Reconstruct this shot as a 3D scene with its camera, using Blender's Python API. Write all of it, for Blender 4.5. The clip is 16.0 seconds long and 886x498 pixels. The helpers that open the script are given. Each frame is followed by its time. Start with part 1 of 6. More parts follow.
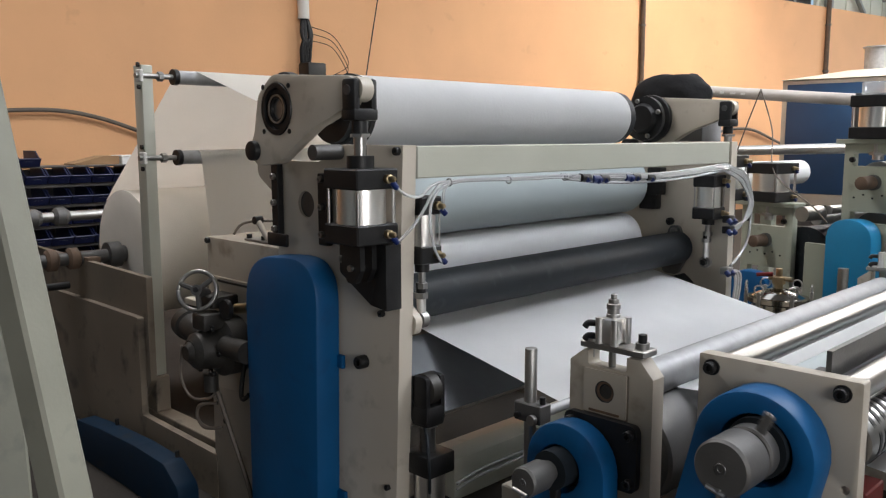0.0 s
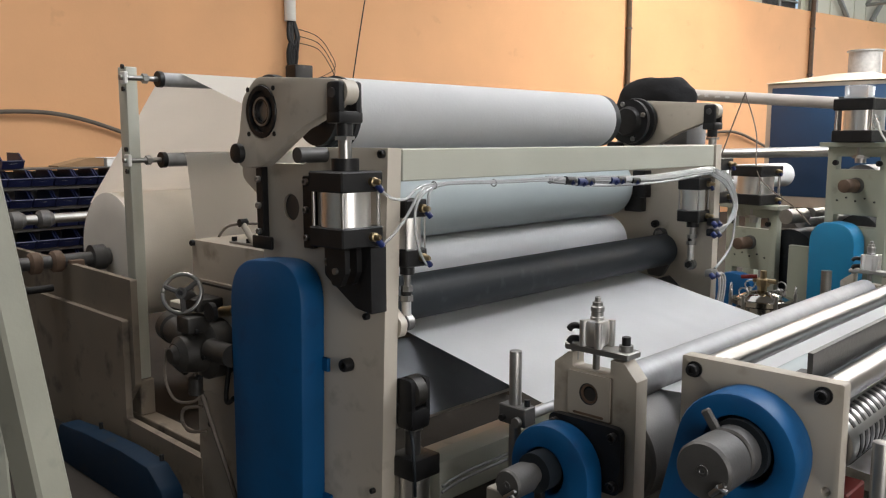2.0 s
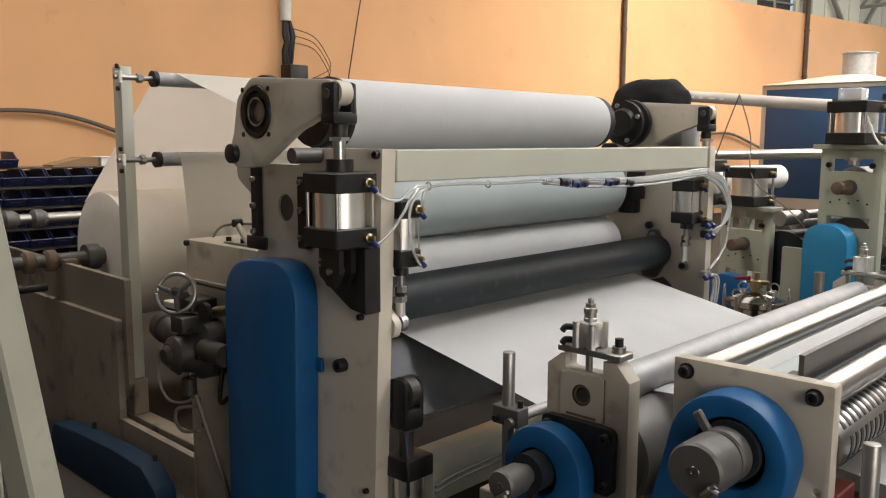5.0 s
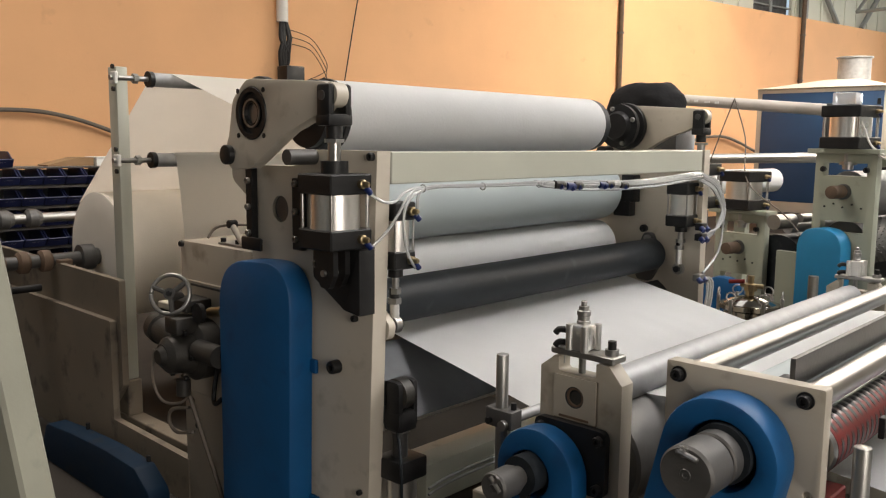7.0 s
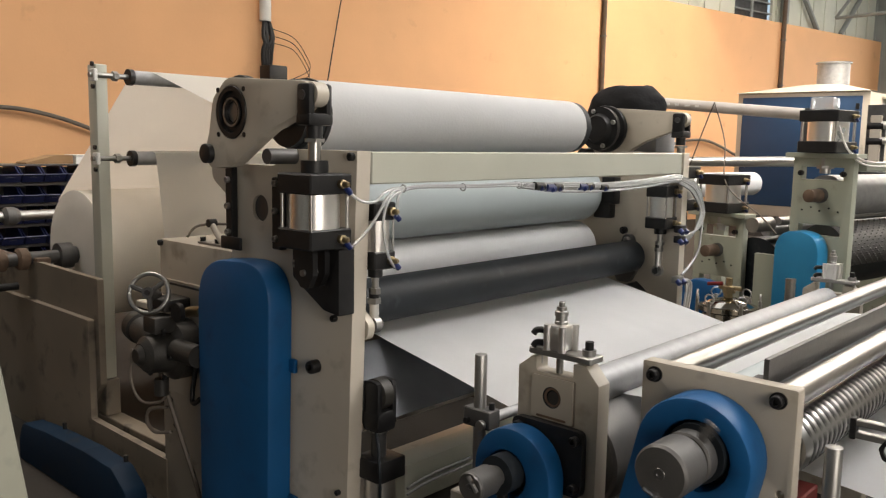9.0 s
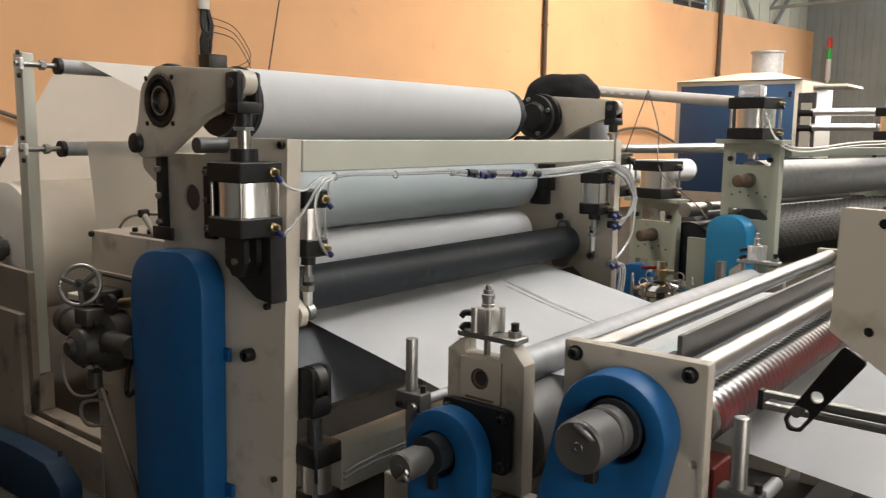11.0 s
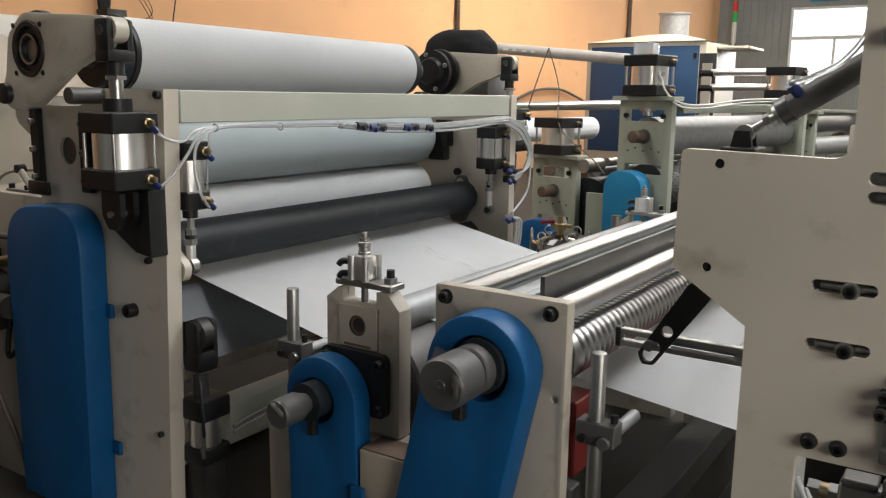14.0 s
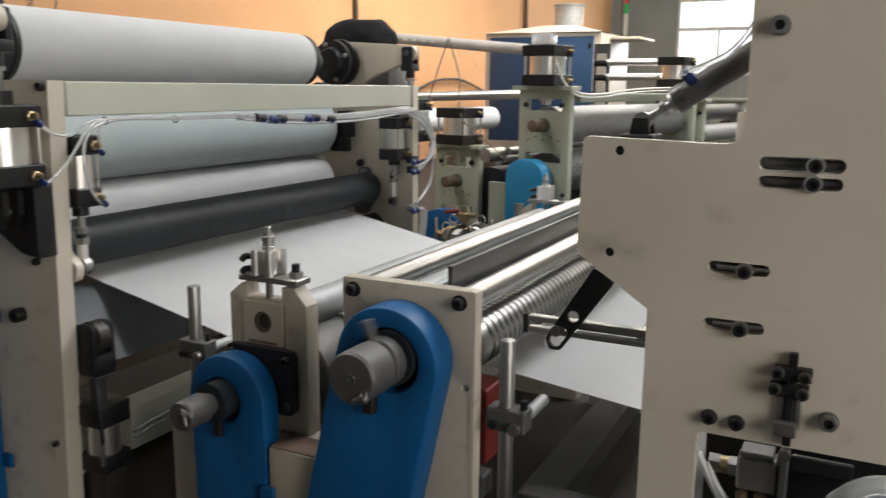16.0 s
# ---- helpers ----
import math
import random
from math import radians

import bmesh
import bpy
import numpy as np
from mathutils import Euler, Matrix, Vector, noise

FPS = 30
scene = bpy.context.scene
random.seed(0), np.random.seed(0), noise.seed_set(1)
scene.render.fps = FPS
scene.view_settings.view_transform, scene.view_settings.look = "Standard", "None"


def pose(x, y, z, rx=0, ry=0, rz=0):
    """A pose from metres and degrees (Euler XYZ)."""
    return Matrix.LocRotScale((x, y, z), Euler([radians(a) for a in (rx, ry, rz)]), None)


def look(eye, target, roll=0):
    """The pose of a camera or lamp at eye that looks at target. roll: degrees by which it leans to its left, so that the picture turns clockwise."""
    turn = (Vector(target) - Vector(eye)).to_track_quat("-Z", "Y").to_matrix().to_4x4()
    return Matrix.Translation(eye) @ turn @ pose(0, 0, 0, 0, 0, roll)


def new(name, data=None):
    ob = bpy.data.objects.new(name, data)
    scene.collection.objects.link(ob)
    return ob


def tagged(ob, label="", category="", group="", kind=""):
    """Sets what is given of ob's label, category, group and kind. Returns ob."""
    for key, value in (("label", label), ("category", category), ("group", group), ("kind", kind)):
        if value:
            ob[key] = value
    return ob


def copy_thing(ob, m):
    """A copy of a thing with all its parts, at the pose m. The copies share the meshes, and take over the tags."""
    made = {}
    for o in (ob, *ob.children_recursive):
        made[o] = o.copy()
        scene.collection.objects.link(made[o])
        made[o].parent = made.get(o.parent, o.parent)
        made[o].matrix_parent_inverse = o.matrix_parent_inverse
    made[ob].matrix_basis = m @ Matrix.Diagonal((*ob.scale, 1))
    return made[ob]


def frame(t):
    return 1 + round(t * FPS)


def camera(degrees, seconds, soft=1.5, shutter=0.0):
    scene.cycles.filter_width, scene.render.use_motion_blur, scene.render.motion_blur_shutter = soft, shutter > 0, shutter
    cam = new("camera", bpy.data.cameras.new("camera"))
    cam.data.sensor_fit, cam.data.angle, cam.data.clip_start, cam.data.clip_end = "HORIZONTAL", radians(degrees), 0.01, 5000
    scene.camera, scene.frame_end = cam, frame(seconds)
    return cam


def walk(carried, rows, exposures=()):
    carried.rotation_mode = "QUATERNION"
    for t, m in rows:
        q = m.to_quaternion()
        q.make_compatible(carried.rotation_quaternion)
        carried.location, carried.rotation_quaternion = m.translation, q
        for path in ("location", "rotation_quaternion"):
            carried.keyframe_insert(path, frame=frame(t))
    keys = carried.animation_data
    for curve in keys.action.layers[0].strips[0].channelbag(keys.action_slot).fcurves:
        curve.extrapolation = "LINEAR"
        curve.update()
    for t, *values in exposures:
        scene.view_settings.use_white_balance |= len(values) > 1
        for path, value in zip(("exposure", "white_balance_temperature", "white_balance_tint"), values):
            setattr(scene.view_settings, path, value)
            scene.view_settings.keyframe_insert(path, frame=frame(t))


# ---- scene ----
cam = camera(56.1, 16.0, soft=1.2, shutter=0.8)
METRES, EYE, TILT, LEAN, TURN = 0.3, 1.65, 0.2, 1.4, 44.7
ROWS = [
    (0.0, 0.0, 0.0, 0.0, 0.18, -7.9, -1.29),
    (0.5, 0.0125, 0.0064, -0.0027, -0.18, -8.06, -1.29),
    (1.0, 0.022, 0.0062, -0.0002, -0.41, -7.91, -1.32),
    (1.5, 0.0304, 0.0045, 0.0027, -0.49, -7.78, -1.34),
    (2.0, 0.0279, -0.0053, 0.006, -0.67, -7.72, -1.38),
    (2.5, 0.0258, -0.0058, 0.0085, -0.77, -7.79, -1.45),
    (3.0, 0.0238, -0.0053, 0.0088, -0.76, -7.91, -1.46),
    (3.5, 0.0315, -0.0059, 0.012, -0.89, -7.85, -1.48),
    (4.0, 0.0338, -0.0103, 0.0147, -0.93, -7.76, -1.57),
    (6.5, 0.051, -0.0371, 0.0213, -1.09, -7.65, -1.68),
    (7.0, 0.0564, -0.036, 0.0234, -1.22, -7.57, -1.92),
    (7.5, 0.0514, -0.0385, 0.0285, -1.29, -7.45, -2.13),
    (8.0, 0.0606, -0.0535, 0.0291, -1.42, -7.33, -2.18),
    (10.5, 0.2028, -0.1305, 0.0005, -4.92, -7.93, -2.38),
    (11.0, 0.2749, -0.2021, 0.0032, -5.95, -8.01, -2.09),
    (11.5, 0.3688, -0.2603, -0.0096, -7.01, -8.21, -2.03),
    (12.0, 0.5077, -0.3291, -0.053, -7.54, -8.94, -2.02),
    (12.5, 0.5837, -0.3494, -0.0957, -8.67, -9.82, -2.29),
    (13.0, 0.6104, -0.3522, -0.1056, -10.27, -10.25, -2.32),
    (13.5, 0.6333, -0.3502, -0.1028, -10.96, -10.3, -2.26),
    (14.0, 0.6887, -0.3748, -0.1067, -11.36, -10.35, -2.21),
    (14.5, 0.7308, -0.3874, -0.1084, -12.01, -10.49, -2.14),
    (15.0, 0.7195, -0.3734, -0.114, -13.43, -10.79, -2.17),
    (15.5, 0.6979, -0.353, -0.1138, -15.09, -11.24, -2.2),
    (16.0, 0.6827, -0.3241, -0.1169, -18.11, -10.72, -1.9),
]
walk(cam, [(t, pose(0, 0, EYE, TILT, LEAN, TURN) @ pose(METRES * x, METRES * y, METRES * z, 90 + pitch, roll, yaw)) for t, x, y, z, yaw, pitch, roll in ROWS],
     exposures=[(0.0, 0.30, 6250, 13), (3.0, 0.34, 6650, 13), (7.0, 0.38, 7050, 14), (8.0, 0.39, 7050, 14), (11.0, 0.36, 6900, 13), (12.5, 0.24, 6550, 11), (16.0, 0.27, 6650, 11)])

# ---- world, sun, large lights ----
world = bpy.data.worlds.new("sky")
scene.world = world
world.use_nodes = True
wt = world.node_tree
sky = wt.nodes.new("ShaderNodeTexSky")
sky.sky_type, sky.sun_disc = "NISHITA", False
sky.sun_elevation, sky.sun_rotation = radians(48), radians(60)
wt.links.new(sky.outputs[0], wt.nodes["Background"].inputs[0])
wt.nodes["Background"].inputs[1].default_value = 0.12
sun_data = bpy.data.lights.new("sun", "SUN")
sun_data.energy, sun_data.angle, sun_data.color = 2.0, radians(0.6), (1.0, 0.95, 0.88)
new("sun", sun_data).matrix_world = look((20, 11, 25), (0, 0, 0))


def area(name, eye, target, sx, sy, power, color=(1, 1, 1)):
    d = bpy.data.lights.new(name, "AREA")
    d.shape, d.size, d.size_y, d.energy, d.color = "RECTANGLE", sx, sy, power, color
    new(name, d).matrix_world = look(eye, target)


# north window daylight, inferred yard door, and added unseen rooflights and south window
area("rooflight_over_line", (0.4, 5.6, 6.95), (-0.4, 5.0, 0), 2.2, 7.0, 640, (0.97, 0.985, 1.0))
area("overhead_wall_wash", (-5.0, 14.8, 6.95), (-6.6, 14.8, 0), 1.6, 22.8, 2600, (1.0, 0.94, 0.84))
area("overhead_unwind_fill", (-5.0, 1.75, 6.95), (-4.3, 2.3, 0), 1.6, 3.1, 232, (1.0, 0.95, 0.88))
area("door_light", (3.72, -0.2, 2.2), (-0.5, 1.6, 1.5), 2.6, 2.4, 118, (1.0, 0.95, 0.88))
area("south_fill", (-4.5, -6.95, 5.0), (-4.5, 2.0, 1.6), 7.0, 1.2, 16, (1.0, 0.97, 0.92))
area("window_light_north", (-2.0, 26.3, 3.2), (-1.5, 0, 1.5), 5.5, 2.0, 260, (0.95, 0.98, 1.0))


# ---- materials ----
def mat(name, color, rough=0.5, metal=0.0, var=0.12, scale=6.0, fine=90.0, bump=0.04, dirt=None, dirt_at=0.62, spec=0.5, aniso=None, island=0.0, coat=0.0, rv=1.0):
    """Painted, metal or fibrous surface: broad stains, fine grain and a little relief."""
    m = bpy.data.materials.new(name)
    m.use_nodes = True
    t = m.node_tree
    b = t.nodes["Principled BSDF"]
    co = t.nodes.new("ShaderNodeTexCoord")
    src = co.outputs["Object"]
    if aniso:
        mp = t.nodes.new("ShaderNodeMapping")
        mp.inputs["Scale"].default_value = aniso
        t.links.new(src, mp.inputs[0])
        src = mp.outputs[0]
    big, small = t.nodes.new("ShaderNodeTexNoise"), t.nodes.new("ShaderNodeTexNoise")
    big.inputs["Scale"].default_value, big.inputs["Detail"].default_value = scale, 5
    small.inputs["Scale"].default_value, small.inputs["Detail"].default_value = fine, 3
    t.links.new(src, big.inputs["Vector"])
    t.links.new(src, small.inputs["Vector"])
    ramp = t.nodes.new("ShaderNodeValToRGB")
    c = Vector(color)
    ramp.color_ramp.elements[0].position, ramp.color_ramp.elements[1].position = 0.3, 0.7
    ramp.color_ramp.elements[0].color = (*(c * (1 - var)), 1)
    ramp.color_ramp.elements[1].color = (*[min(v, 0.95) for v in c * (1 + var)], 1)
    t.links.new(big.outputs["Fac"], ramp.inputs[0])
    out = ramp.outputs[0]
    if dirt:
        r2 = t.nodes.new("ShaderNodeValToRGB")
        r2.color_ramp.elements[0].position, r2.color_ramp.elements[1].position = dirt_at, dirt_at + 0.16
        n3 = t.nodes.new("ShaderNodeTexNoise")
        n3.inputs["Scale"].default_value, n3.inputs["Detail"].default_value = scale * 2.7, 8
        t.links.new(src, n3.inputs["Vector"])
        t.links.new(n3.outputs["Fac"], r2.inputs[0])
        mx = t.nodes.new("ShaderNodeMix")
        mx.data_type = "RGBA"
        mx.inputs["B"].default_value = (*dirt, 1)
        t.links.new(r2.outputs[0], mx.inputs["Factor"])
        t.links.new(out, mx.inputs["A"])
        out = mx.outputs["Result"]
    if island:
        oi, hs = t.nodes.new("ShaderNodeObjectInfo"), t.nodes.new("ShaderNodeHueSaturation")
        mr = t.nodes.new("ShaderNodeMapRange")
        mr.inputs["To Min"].default_value, mr.inputs["To Max"].default_value = 1 - island, 1 + island
        t.links.new(oi.outputs["Random"], mr.inputs[0])
        t.links.new(mr.outputs[0], hs.inputs["Value"])
        t.links.new(out, hs.inputs["Color"])
        out = hs.outputs[0]
    t.links.new(out, b.inputs["Base Color"])
    rr = t.nodes.new("ShaderNodeMapRange")
    rr.inputs["To Min"].default_value, rr.inputs["To Max"].default_value = max(rough - 0.09 * rv, 0.03), min(rough + 0.12 * rv, 1)
    t.links.new(big.outputs["Fac"], rr.inputs[0])
    t.links.new(rr.outputs[0], b.inputs["Roughness"])
    b.inputs["Metallic"].default_value = metal
    b.inputs["Specular IOR Level"].default_value = spec
    b.inputs["Coat Weight"].default_value = coat
    bp = t.nodes.new("ShaderNodeBump")
    bp.inputs["Strength"].default_value, bp.inputs["Distance"].default_value = bump, 0.01
    t.links.new(small.outputs["Fac"], bp.inputs["Height"])
    t.links.new(bp.outputs[0], b.inputs["Normal"])
    return m


IVORY = mat("ivory_machine_paint", (0.49, 0.447, 0.375), 0.42, var=0.05, scale=3, fine=140, bump=0.03, dirt=(0.33, 0.295, 0.235), dirt_at=0.61)
# ivory darkened for nip and perforator plates: shade in the colour, plus oily wear
WORN_SHADED = mat("worn_shaded_ivory_paint", (0.375, 0.34, 0.28), 0.46, var=0.08, scale=4, fine=130, bump=0.04, dirt=(0.24, 0.21, 0.16), dirt_at=0.6)
# greasy gear iron; its near-black also carries shade on pit rails and lower cylinder
GREASY_SHADED = mat("greasy_shaded_iron", (0.026, 0.024, 0.021), 0.48, 0.15, var=0.4, scale=14, fine=120, bump=0.12)
PALE = mat("pale_dusty_tube", (0.50, 0.46, 0.42), 0.5, var=0.1, scale=9)
# a third darker than the ivory, for gearbox housing and nip base
TAN = mat("dull_tan_paint", (0.33, 0.29, 0.235), 0.5, var=0.08, scale=3, fine=130, bump=0.04, dirt=(0.2, 0.17, 0.13), dirt_at=0.6)
# ivory darkened on the unwind stand for its shade; also grime in slide gaps
GRIMY_SHADED = mat("grimy_shaded_ivory_paint", (0.17, 0.142, 0.108), 0.6, var=0.15, scale=2.5, fine=120, bump=0.05, dirt=(0.06, 0.05, 0.04), dirt_at=0.55)
# dark copy of the guard blue: shade near the floor put into the paint
BLUE_SHADED = mat("shaded_dark_blue_paint", (0.0015, 0.015, 0.036), 0.6, spec=0.2, var=0.2, scale=4, dirt=(0.015, 0.018, 0.02), dirt_at=0.6)
SAGE2 = mat("dull_green_grey_paint", (0.29, 0.31, 0.25), 0.4, var=0.08, scale=3, fine=140, bump=0.03, dirt=(0.17, 0.16, 0.12), dirt_at=0.62)
# sage darkened for the leaning leg: shade put into its colour
GREEN_SHADED = mat("shaded_green_grey_paint", (0.205, 0.205, 0.165), 0.5, var=0.12, scale=5, fine=140, bump=0.04, dirt=(0.14, 0.14, 0.12), dirt_at=0.6)
SAGE = mat("sage_machine_paint", (0.425, 0.43, 0.365), 0.34, var=0.05, scale=3, fine=140, bump=0.03, dirt=(0.3, 0.3, 0.25), dirt_at=0.7)
BLUE = mat("blue_gloss_paint", (0.0006, 0.070, 0.198), 0.46, var=0.12, scale=4, fine=60, bump=0.05, spec=0.35, dirt=(0.003, 0.054, 0.165), dirt_at=0.56)
SKYBLUE = mat("light_blue_paint", (0.006, 0.19, 0.38), 0.42, var=0.1, scale=4)
NAVY = mat("navy_panel_paint", (0.012, 0.050, 0.122), 0.45, var=0.1, scale=2)
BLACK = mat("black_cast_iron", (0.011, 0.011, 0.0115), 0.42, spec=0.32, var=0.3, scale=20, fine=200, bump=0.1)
RUBBER = mat("dark_rubber", (0.012, 0.016, 0.020), 0.5, spec=0.3, var=0.25, scale=5, fine=150, bump=0.03, dirt=(0.035, 0.04, 0.045), dirt_at=0.6)
STEEL = mat("machined_steel", (0.33, 0.325, 0.31), 0.4, 1.0, var=0.1, scale=12, fine=250, bump=0.04)
CHROME = mat("chromed_steel", (0.35, 0.345, 0.335), 0.31, 1.0, var=0.04, scale=9, fine=260, bump=0.004, rv=0.25)
POLISHED = mat("polished_stainless", (0.36, 0.34, 0.31), 0.13, 1.0, var=0.06, scale=9, fine=200, bump=0.01, rv=0.4)
ALU = mat("brushed_aluminium", (0.78, 0.765, 0.74), 0.3, 1.0, var=0.05, scale=4, fine=160, bump=0.015)
GALV = mat("galvanised_tube", (0.31, 0.315, 0.32), 0.52, 0.4, var=0.14, scale=16, fine=120, bump=0.06, dirt=(0.33, 0.34, 0.35), dirt_at=0.58)
DULL = mat("dull_grey_steel", (0.10, 0.098, 0.095), 0.52, 0.5, var=0.18, scale=10, fine=160, bump=0.08)
DARKSTEEL = mat("dark_oiled_steel", (0.10, 0.10, 0.10), 0.36, 0.6, var=0.25, scale=9, fine=120, bump=0.06)
APRON = mat("glossy_dark_steel_sheet", (0.13, 0.136, 0.142), 0.52, 0.85, var=0.2, scale=5, fine=40, bump=0.03)
PAPER = mat("white_tissue_paper", (0.80, 0.81, 0.815), 0.75, var=0.025, scale=4, fine=60, bump=0.06, spec=0.2)
PAPERROLL = mat("wound_tissue_edge", (0.80, 0.755, 0.68), 0.85, var=0.06, scale=3, fine=120, bump=0.12, spec=0.15)
BLANKET = mat("pale_roller_cover", (0.36, 0.41, 0.42), 0.55, var=0.03, scale=4, fine=160, bump=0.03, spec=0.3)
ORANGE = mat("orange_wall_paint", (0.78, 0.43, 0.215), 0.7, var=0.05, scale=0.9, fine=30, bump=0.12, dirt=(0.62, 0.33, 0.17), dirt_at=0.66)
CLAD = mat("grey_corrugated_sheet", (0.26, 0.28, 0.27), 0.5, 0.2, var=0.1, scale=1.5, fine=30, bump=0.05)
CONCRETE = mat("dusty_concrete_floor", (0.042, 0.038, 0.034), 0.8, spec=0.15, var=0.2, scale=1.6, fine=60, bump=0.15, dirt=(0.03, 0.028, 0.025), dirt_at=0.58)
CREAM = mat("pale_cream_sheet", (0.56, 0.575, 0.49), 0.6, var=0.06, scale=1.2, dirt=(0.45, 0.45, 0.38), dirt_at=0.6)
ROOF = mat("grey_roof_sheet", (0.36, 0.38, 0.38), 0.6, var=0.1, scale=1.2)
BRASS = mat("brass", (0.38, 0.30, 0.18), 0.34, 1.0, var=0.12, scale=20)
BLUEPLASTIC = mat("blue_push_fitting", (0.006, 0.018, 0.10), 0.3, var=0.1)
BIN = mat("navy_plastic_bin", (0.007, 0.011, 0.048), 0.4, var=0.15, scale=8)
RED = mat("red_paint", (0.15, 0.014, 0.012), 0.5, spec=0.3, var=0.15, scale=10)
PIPE = mat("white_pvc_conduit", (0.66, 0.64, 0.60), 0.45, var=0.06)
CARD = mat("brown_cardboard", (0.30, 0.19, 0.105), 0.85, var=0.12, scale=6, spec=0.1)
RUST = mat("brown_rusty_pipe", (0.10, 0.064, 0.042), 0.7, var=0.3, scale=14)
CABLE = mat("grey_brown_cable", (0.13, 0.11, 0.09), 0.6, var=0.15)
BAG = mat("black_plastic_sheet", (0.012, 0.012, 0.013), 0.75, var=0.3, scale=6, fine=30, bump=0.3, spec=0.15)
WHITEPAINT = mat("white_paint", (0.75, 0.74, 0.71), 0.5, var=0.05)
TUBE = mat("clear_plastic_hose", (0.88, 0.90, 0.90), 0.06, var=0.03, spec=0.7)
TUBE.node_tree.nodes["Principled BSDF"].inputs["Transmission Weight"].default_value = 0.65
CLEAR = mat("clear_plastic_cup", (0.8, 0.83, 0.86), 0.15, var=0.03)
CLEAR.node_tree.nodes["Principled BSDF"].inputs["Transmission Weight"].default_value = 0.6
SHEER = mat("sheer_tissue_sheet", (0.80, 0.79, 0.76), 0.8, var=0.025, scale=4, fine=60, bump=0.06, spec=0.15)
_t = SHEER.node_tree
_tr, _mx = _t.nodes.new("ShaderNodeBsdfTranslucent"), _t.nodes.new("ShaderNodeMixShader")
_tr.inputs[0].default_value, _mx.inputs[0].default_value = (0.94, 0.92, 0.88, 1), 0.62
_t.links.new(_t.nodes["Principled BSDF"].outputs[0], _mx.inputs[1])
_t.links.new(_tr.outputs[0], _mx.inputs[2])
_t.links.new(_mx.outputs[0], _t.nodes["Material Output"].inputs[0])
# shade of the reel sheet put into a dimmer, less translucent tissue copy
SHEER_DIM = mat("dimmed_tissue_sheet", (0.78, 0.75, 0.70), 0.8, var=0.03, scale=4, fine=60, bump=0.06, spec=0.15)
_k = SHEER_DIM.node_tree
_kt, _km = _k.nodes.new("ShaderNodeBsdfTranslucent"), _k.nodes.new("ShaderNodeMixShader")
_kt.inputs[0].default_value, _km.inputs[0].default_value = (0.88, 0.84, 0.78, 1), 0.38
_k.links.new(_k.nodes["Principled BSDF"].outputs[0], _km.inputs[1])
_k.links.new(_kt.outputs[0], _km.inputs[2])
_k.links.new(_km.outputs[0], _k.nodes["Material Output"].inputs[0])
LAMPRED = mat("red_lamp", (0.7, 0.05, 0.03), 0.3)
LAMPGREEN = mat("green_lamp", (0.03, 0.5, 0.12), 0.3)
SCREEN = bpy.data.materials.new("bright_window_daylight")
SCREEN.use_nodes = True
_e = SCREEN.node_tree.nodes.new("ShaderNodeEmission")
_e.inputs[0].default_value, _e.inputs[1].default_value = (0.93, 0.97, 1.0, 1), 1.5
SCREEN.node_tree.links.new(_e.outputs[0], SCREEN.node_tree.nodes["Material Output"].inputs[0])

# ---- building blocks ----
ORG = {}


def thing(name, label, category, at=(0, 0, 0), group="", kind=""):
    ob = new(name)
    ob.empty_display_size = 0.1
    ob.location = at
    ORG[ob.name] = Vector(at)
    return tagged(ob, label, category, group, kind)


def finish(bm, name, material, at=Vector((0, 0, 0)), angle=25):
    bmesh.ops.recalc_face_normals(bm, faces=bm.faces)
    if at.length:
        bmesh.ops.translate(bm, verts=bm.verts, vec=-at)
    soft = bm.faces.layers.int.get("soft") is not None
    me = bpy.data.meshes.new(name)
    for f in bm.faces:
        f.smooth = True
    bm.to_mesh(me)
    bm.free()
    me.set_sharp_from_angle(angle=radians(170 if soft else angle))
    me.materials.append(material)
    return me


def part(name, bm, material, parent, label="", origin=None):
    """One mesh under a thing or under a part; the bmesh is in world metres."""
    base = ORG[parent.name]
    o = Vector(origin) if origin is not None else base
    ob = new(name, finish(bm, name, material, o))
    ob.parent = parent
    ob.location = o - base
    ORG[ob.name] = o
    if label:
        ob["label"] = label
    return ob


def solid(name, bm, material, label, category, at=(0, 0, 0), kind="", group=""):
    """A thing that is one mesh."""
    ob = new(name, finish(bm, name, material, Vector(at)))
    ob.location = at
    ORG[ob.name] = Vector(at)
    return tagged(ob, label, category, group, kind)


def box(x0, x1, y0, y1, z0, z1, bevel=0.003, bm=None):
    b = bmesh.new()
    bmesh.ops.create_cube(b, size=1)
    for v in b.verts:
        v.co = Vector(((x0 + x1) / 2 + v.co.x * (x1 - x0), (y0 + y1) / 2 + v.co.y * (y1 - y0), (z0 + z1) / 2 + v.co.z * (z1 - z0)))
    if bevel:
        bmesh.ops.bevel(b, geom=b.edges[:], offset=bevel, segments=1 if bevel < 0.006 else 2, affect="EDGES", profile=0.5)
    return merge(bm, b)


def merge(bm, b):
    if bm is None:
        return b
    me = bpy.data.meshes.new("tmp")
    b.to_mesh(me)
    b.free()
    bm.from_mesh(me)
    bpy.data.meshes.remove(me)
    return bm


